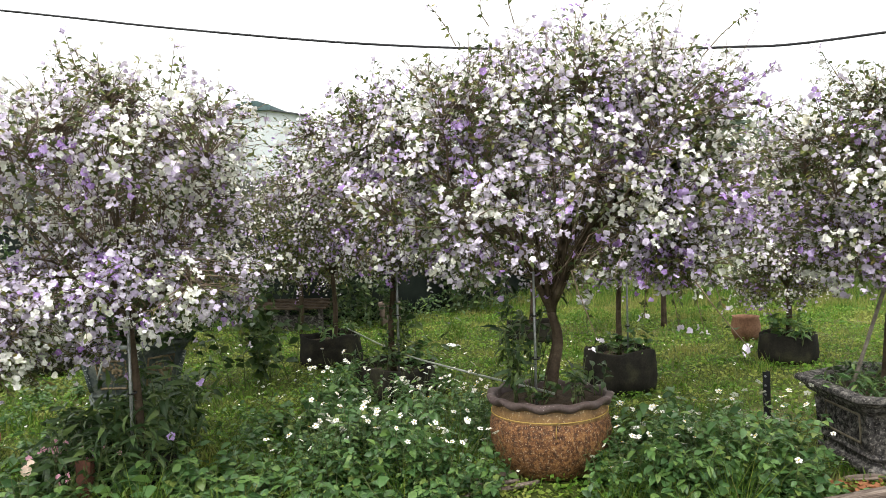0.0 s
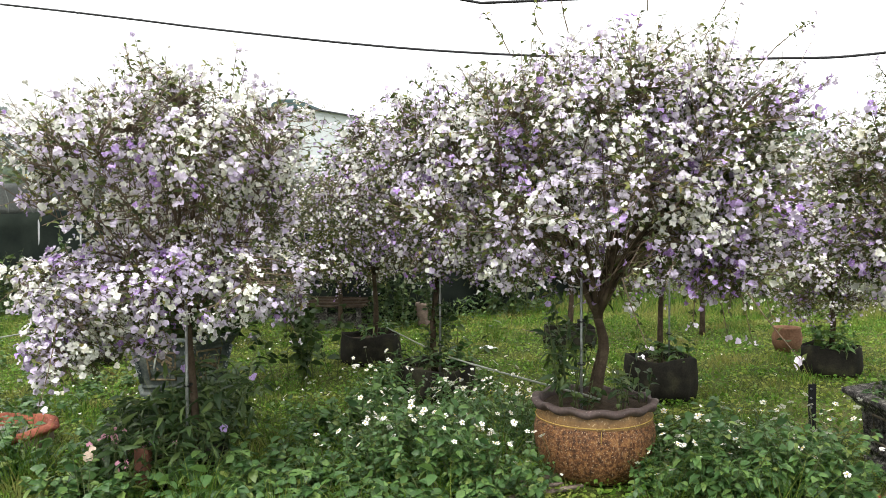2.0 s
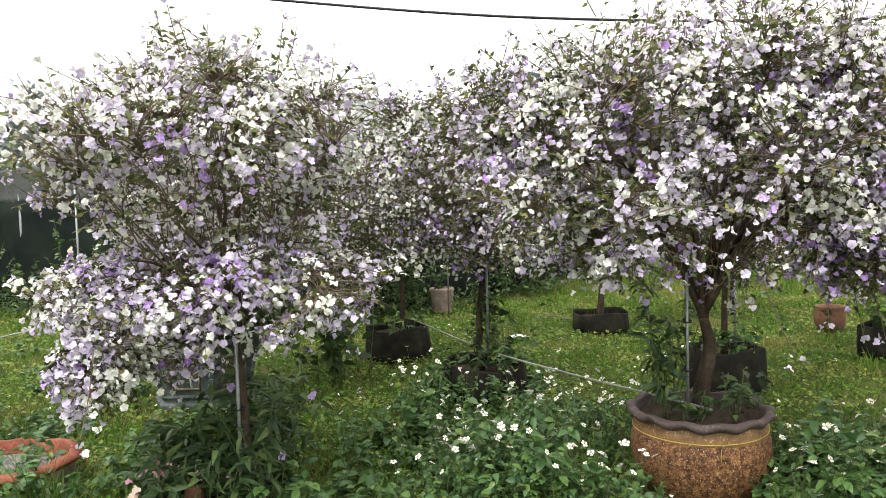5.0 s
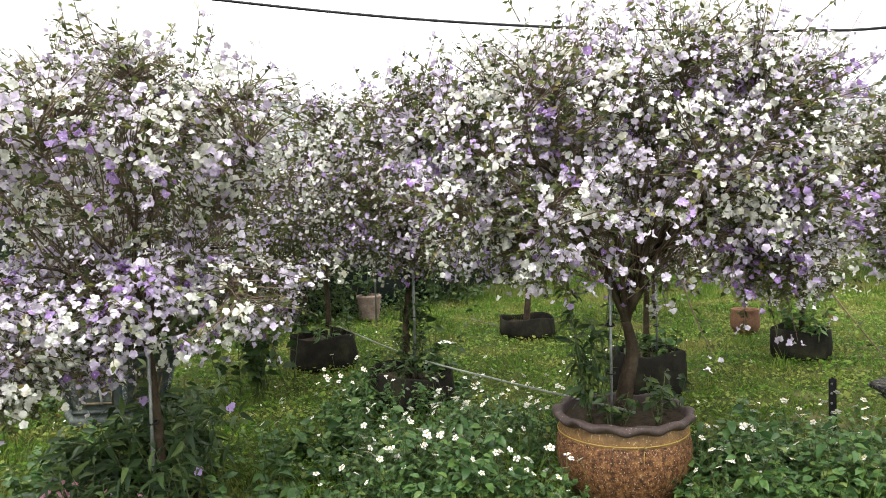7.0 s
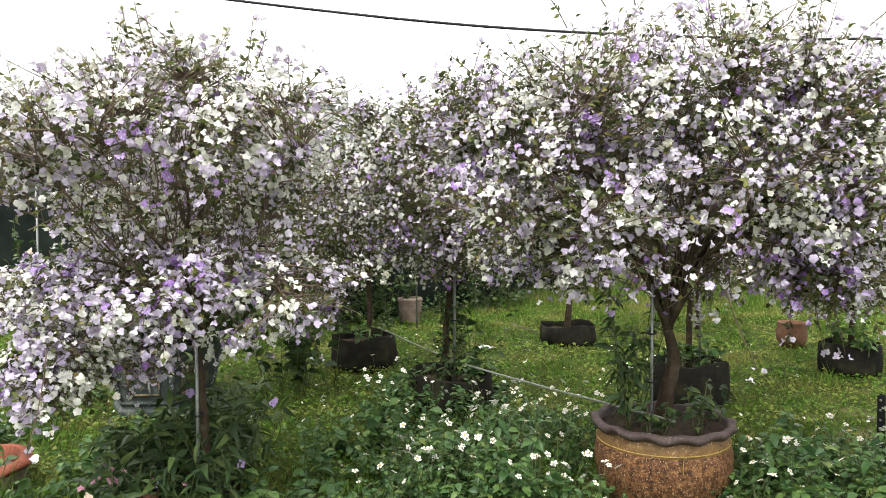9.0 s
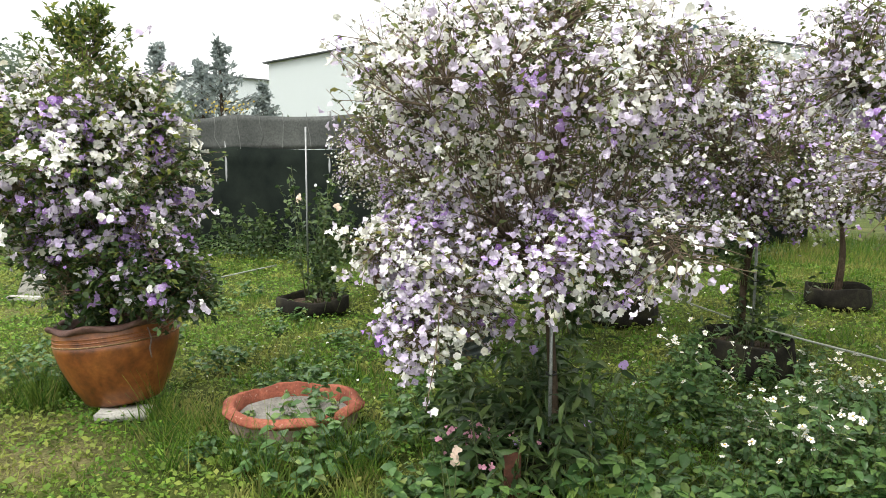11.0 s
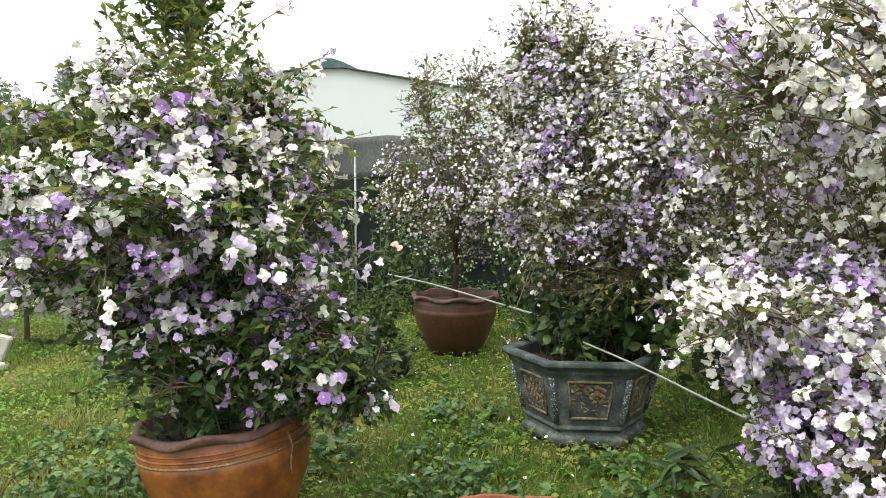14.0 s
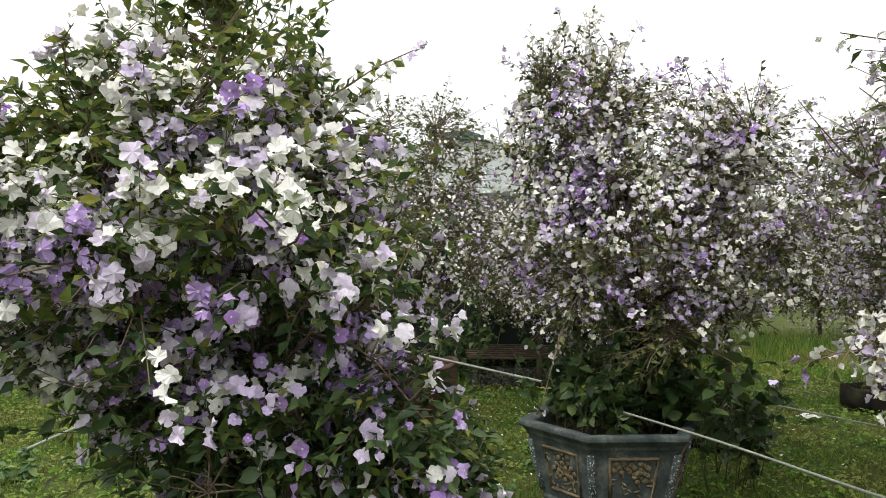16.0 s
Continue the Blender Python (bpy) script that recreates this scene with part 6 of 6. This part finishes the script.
def log(p0, p1, r, seed, label, mat=None, flat=1.0):
    """A weathered, split length of timber, its grain and cracks running along it."""
    d = np.array(p1, float) - np.array(p0, float)
    length = float(np.linalg.norm(d))
    t = thing("log", label, "log", p0, math.degrees(math.atan2(d[1], d[0])), "old timber on the ground")
    n, sides = max(int(length / 0.05), 8), 26
    bm = bmesh.new()
    rings = []
    for i in range(n + 1):
        u = i / n
        c = Vector((u * length, 0.02 * math.sin(u * 5.0 + seed), d[2] * u + 0.006 * math.sin(u * 9 + seed)))
        ring = []
        for k in range(sides):
            a = 2 * math.pi * k / sides
            ca, sa = math.cos(a), math.sin(a)
            crack = noise.noise(Vector((ca * 6.0, sa * 6.0, u * length * 0.9 + seed)))
            rr = r * (1 + 0.28 * noise.noise(Vector((ca * 1.6, sa * 1.6, u * length * 1.1 + seed * 3))) + 0.16 * crack - (0.30 if crack > 0.30 else 0.0))
            end = 1 - 0.35 * max(0.0, 1 - min(u, 1 - u) * n / 1.5)
            ring.append(bm.verts.new(c + Vector((0.02 * noise.noise(Vector((ca * 3, sa * 3, seed))) if i in (0, n) else 0, ca * rr * end, sa * rr * flat * end))))
        rings.append(ring)
    for q, w in zip(rings, rings[1:]):
        for k in range(sides):
            bm.faces.new((q[k], q[(k + 1) % sides], w[(k + 1) % sides], w[k]))
    bm.faces.new(rings[0][::-1])
    bm.faces.new(rings[-1])
    part("timber", bm, mat or M_LOG, t)
    return t


def log_material():
    """Grey-brown timber with grain stretched along its length."""
    m, nd, lk, bsdf = nodes_of("brown_weathered_log")
    tc, mp = nd.new("ShaderNodeTexCoord"), nd.new("ShaderNodeMapping")
    mp.inputs["Scale"].default_value = (2.2, 46.0, 46.0)
    lk.new(tc.outputs["Object"], mp.inputs["Vector"])
    nz = nd.new("ShaderNodeTexNoise")
    nz.inputs["Scale"].default_value, nz.inputs["Detail"].default_value, nz.inputs["Roughness"].default_value = 1.0, 6.0, 0.7
    lk.new(mp.outputs["Vector"], nz.inputs["Vector"])
    r = ramp(nd, [(0.32, (0.030, 0.021, 0.016)), (0.44, (0.095, 0.068, 0.052)), (0.56, (0.19, 0.148, 0.120)), (0.72, (0.34, 0.29, 0.245))])
    lk.new(nz.outputs["Fac"], r.inputs["Fac"])
    lk.new(r.outputs["Color"], bsdf.inputs["Base Color"])
    bsdf.inputs["Roughness"].default_value = 0.9
    bump(nd, lk, bsdf, nz.outputs["Fac"], 1.0, 0.012)
    return m


M_LOG = log_material()
# the pile: a rounded edge log, then split beams side by side
log((1.05, 3.20, 0.045), (3.45, 4.45, 0.075), 0.036, 1, "long rounded weathered log along the edge of a pile")
log((1.20, 3.18, 0.03), (3.5, 4.36, 0.04), 0.050, 2, "split weathered brown beam on the ground", None, 0.6)
log((1.30, 3.14, 0.05), (3.5, 4.26, 0.06), 0.030, 3, "long cracked brown log lying on the ground")
log((1.40, 3.10, 0.03), (3.6, 4.20, 0.04), 0.052, 4, "split weathered brown beam on the ground", None, 0.55)
log((1.45, 3.03, 0.05), (3.6, 4.09, 0.06), 0.030, 5, "long cracked brown log lying on the ground")
log((1.55, 2.98, 0.03), (3.6, 3.99, 0.04), 0.054, 6, "split weathered brown beam on the ground", None, 0.55)
log((1.60, 2.92, 0.03), (3.6, 3.88, 0.04), 0.040, 7, "thin weathered brown log on the ground", None, 0.8)
log((2.35, 4.22, 0.02), (3.6, 4.62, 0.03), 0.034, 8, "flat weathered brown board beside the stone planter", None, 0.5)
for k, (a, b) in enumerate((((0.02, 3.78, 0.03), (0.70, 4.20, 0.04)), ((0.20, 3.80, 0.02), (0.62, 4.02, 0.03)), ((0.30, 3.70, 0.02), (0.72, 4.02, 0.03)))):
    log(a, b, 0.013, 10 + k, "short grey stick lying before the brown pot")


def litter():
    rng = np.random.default_rng(41)
    n = 160
    p = np.stack([rng.normal(2.45, 0.22, n), rng.normal(4.12, 0.05, n), rng.uniform(0.0, 0.04, n)], 1)
    s = pieces("dead_leaves", LEAF_WIDE, p, frames_of(np.array([0, 0, 1.0]) + rng.normal(0, 0.4, p.shape), rng), rng.uniform(0.03, 0.06, n), [leafy("dead_leaf", [(0, (0.20, 0.07, 0.03)), (1, (0.36, 0.16, 0.08))], 0.8, 0.15)], None)
    tagged(s, "drift of reddish dead leaves beside the logs", "leaf litter", kind="stuff")
    # fallen petals on the lawn
    n = 420
    p = np.stack([rng.uniform(-5.0, 3.0, n), rng.uniform(4.0, 9.5, n), rng.uniform(0.03, 0.06, n)], 1)
    s = pieces("fallen_petals", FLOWERS_FAR[0], p, frames_of(np.array([0, 0, 1.0]) + rng.normal(0, 0.4, p.shape), rng), rng.uniform(0.008, 0.016, n), [M_WHITE], None)
    tagged(s, "pale fallen petals scattered on the lawn", "petals", kind="stuff")


litter()


def round_pot(at, r, h, mat, label, rings=0, tip=0):
    t = thing("plant_pot", label, "pot")
    t.matrix_world = pose(*at, tip, 0, 0)
    prof = [(0.0, 0.0), (r * 0.7, 0.0), (r * 0.95, h * 0.3), (r, h * 0.6), (r * 0.88, h * 0.92), (r * 0.94, h), (r * 0.84, h), (r * 0.80, h * 0.85), (r * 0.7, h * 0.3)]
    if rings:
        prof = [(0.0, 0.0)] + [(r * (0.75 + 0.25 * q / (2 * rings)) + (0.02 if q % 2 else 0), h * q / (2 * rings)) for q in range(2 * rings + 1)] + [(r * 0.85, h), (r * 0.7, h * 0.2)]
    bm, _ = lathe(prof, 32)
    part("body", bm, mat, t)
    return t


round_pot((2.92, 9.4, 0), 0.17, 0.29, surface("pale_terracotta", [(0.3, (0.15, 0.075, 0.045)), (0.7, (0.25, 0.135, 0.085))], 6.0, 50.0, 0.8, 0.25), "round pale terracotta pot at the back of the lawn")
round_pot((-1.85, 10.9, 0), 0.17, 0.36, M_CLAY_DARK, "ribbed terracotta pot at the back of the lawn", 5)
round_pot((-3.95, 12.0, 0), 0.3, 0.5, M_ORANGE, "square-shouldered orange pot at the back of the garden")
grow_bag((-8.12, 5.38, 0), 0.28, 0.28, 8, "black grow bag at the garden's edge")


def block(at, turn, size, label, lean=0):
    t = thing("concrete_block", label, "block", at, turn)
    t.matrix_world = pose(*at, 0, lean, turn)
    part("block", box_bm(*size, 0.012), M_CONCRETE, t, smooth=False)
    return t


block((-8.25, 6.60, 0.12), 30, (0.26, 0.13, 0.30), "broken pale concrete slab leaning in the grass", 20)
block((-8.15, 6.40, 0.02), 12, (0.42, 0.12, 0.05), "low pale concrete strip in the grass")


def scrap(at, turn):
    t = thing("scrap_sheet", "crumpled white plastic scrap on the lawn", "litter", at, turn)
    bm = bmesh.new()
    bmesh.ops.create_grid(bm, x_segments=9, y_segments=6, size=0.11)
    for v in bm.verts:
        v.co = Vector((v.co.x * 1.0, v.co.y * 0.7, 0.015 + 0.025 * noise.noise(v.co * 14)))
    ob = part("sheet", bm, M_PAPER, t)
    m = ob.modifiers.new("thick", "SOLIDIFY")
    m.thickness = 0.003


scrap((-0.56, 8.74, 0.02), 20)


def plank_stack(at):
    t = thing("plank_stack", "dark stack of old planks under a sloping lid", "planks", at, 4)
    for k in range(7):
        part("plank", box_bm(1.15, 0.09, 0.022, 0.002, (0.03 * math.sin(k * 2.0), -0.33 + 0.11 * k, 0.34 + 0.012 * k)), M_BARK, t, smooth=False)
    for k in range(9):
        part("plank", box_bm(1.0 + 0.1 * math.sin(k), 0.05, 0.07, 0.003, (0.06 * math.sin(k * 1.7), -0.26 + 0.05 * (k % 3), 0.04 + 0.075 * (k // 3))), M_STONE_DARK, t, smooth=False)
    for sx in (-0.5, 0.0, 0.5):
        for sy in (-0.30, 0.30):
            part("leg", box_bm(0.06, 0.06, 0.33, 0.003, (sx, sy, 0.165)), M_STONE_DARK, t, smooth=False)


plank_stack((-3.25, 10.55, 0))
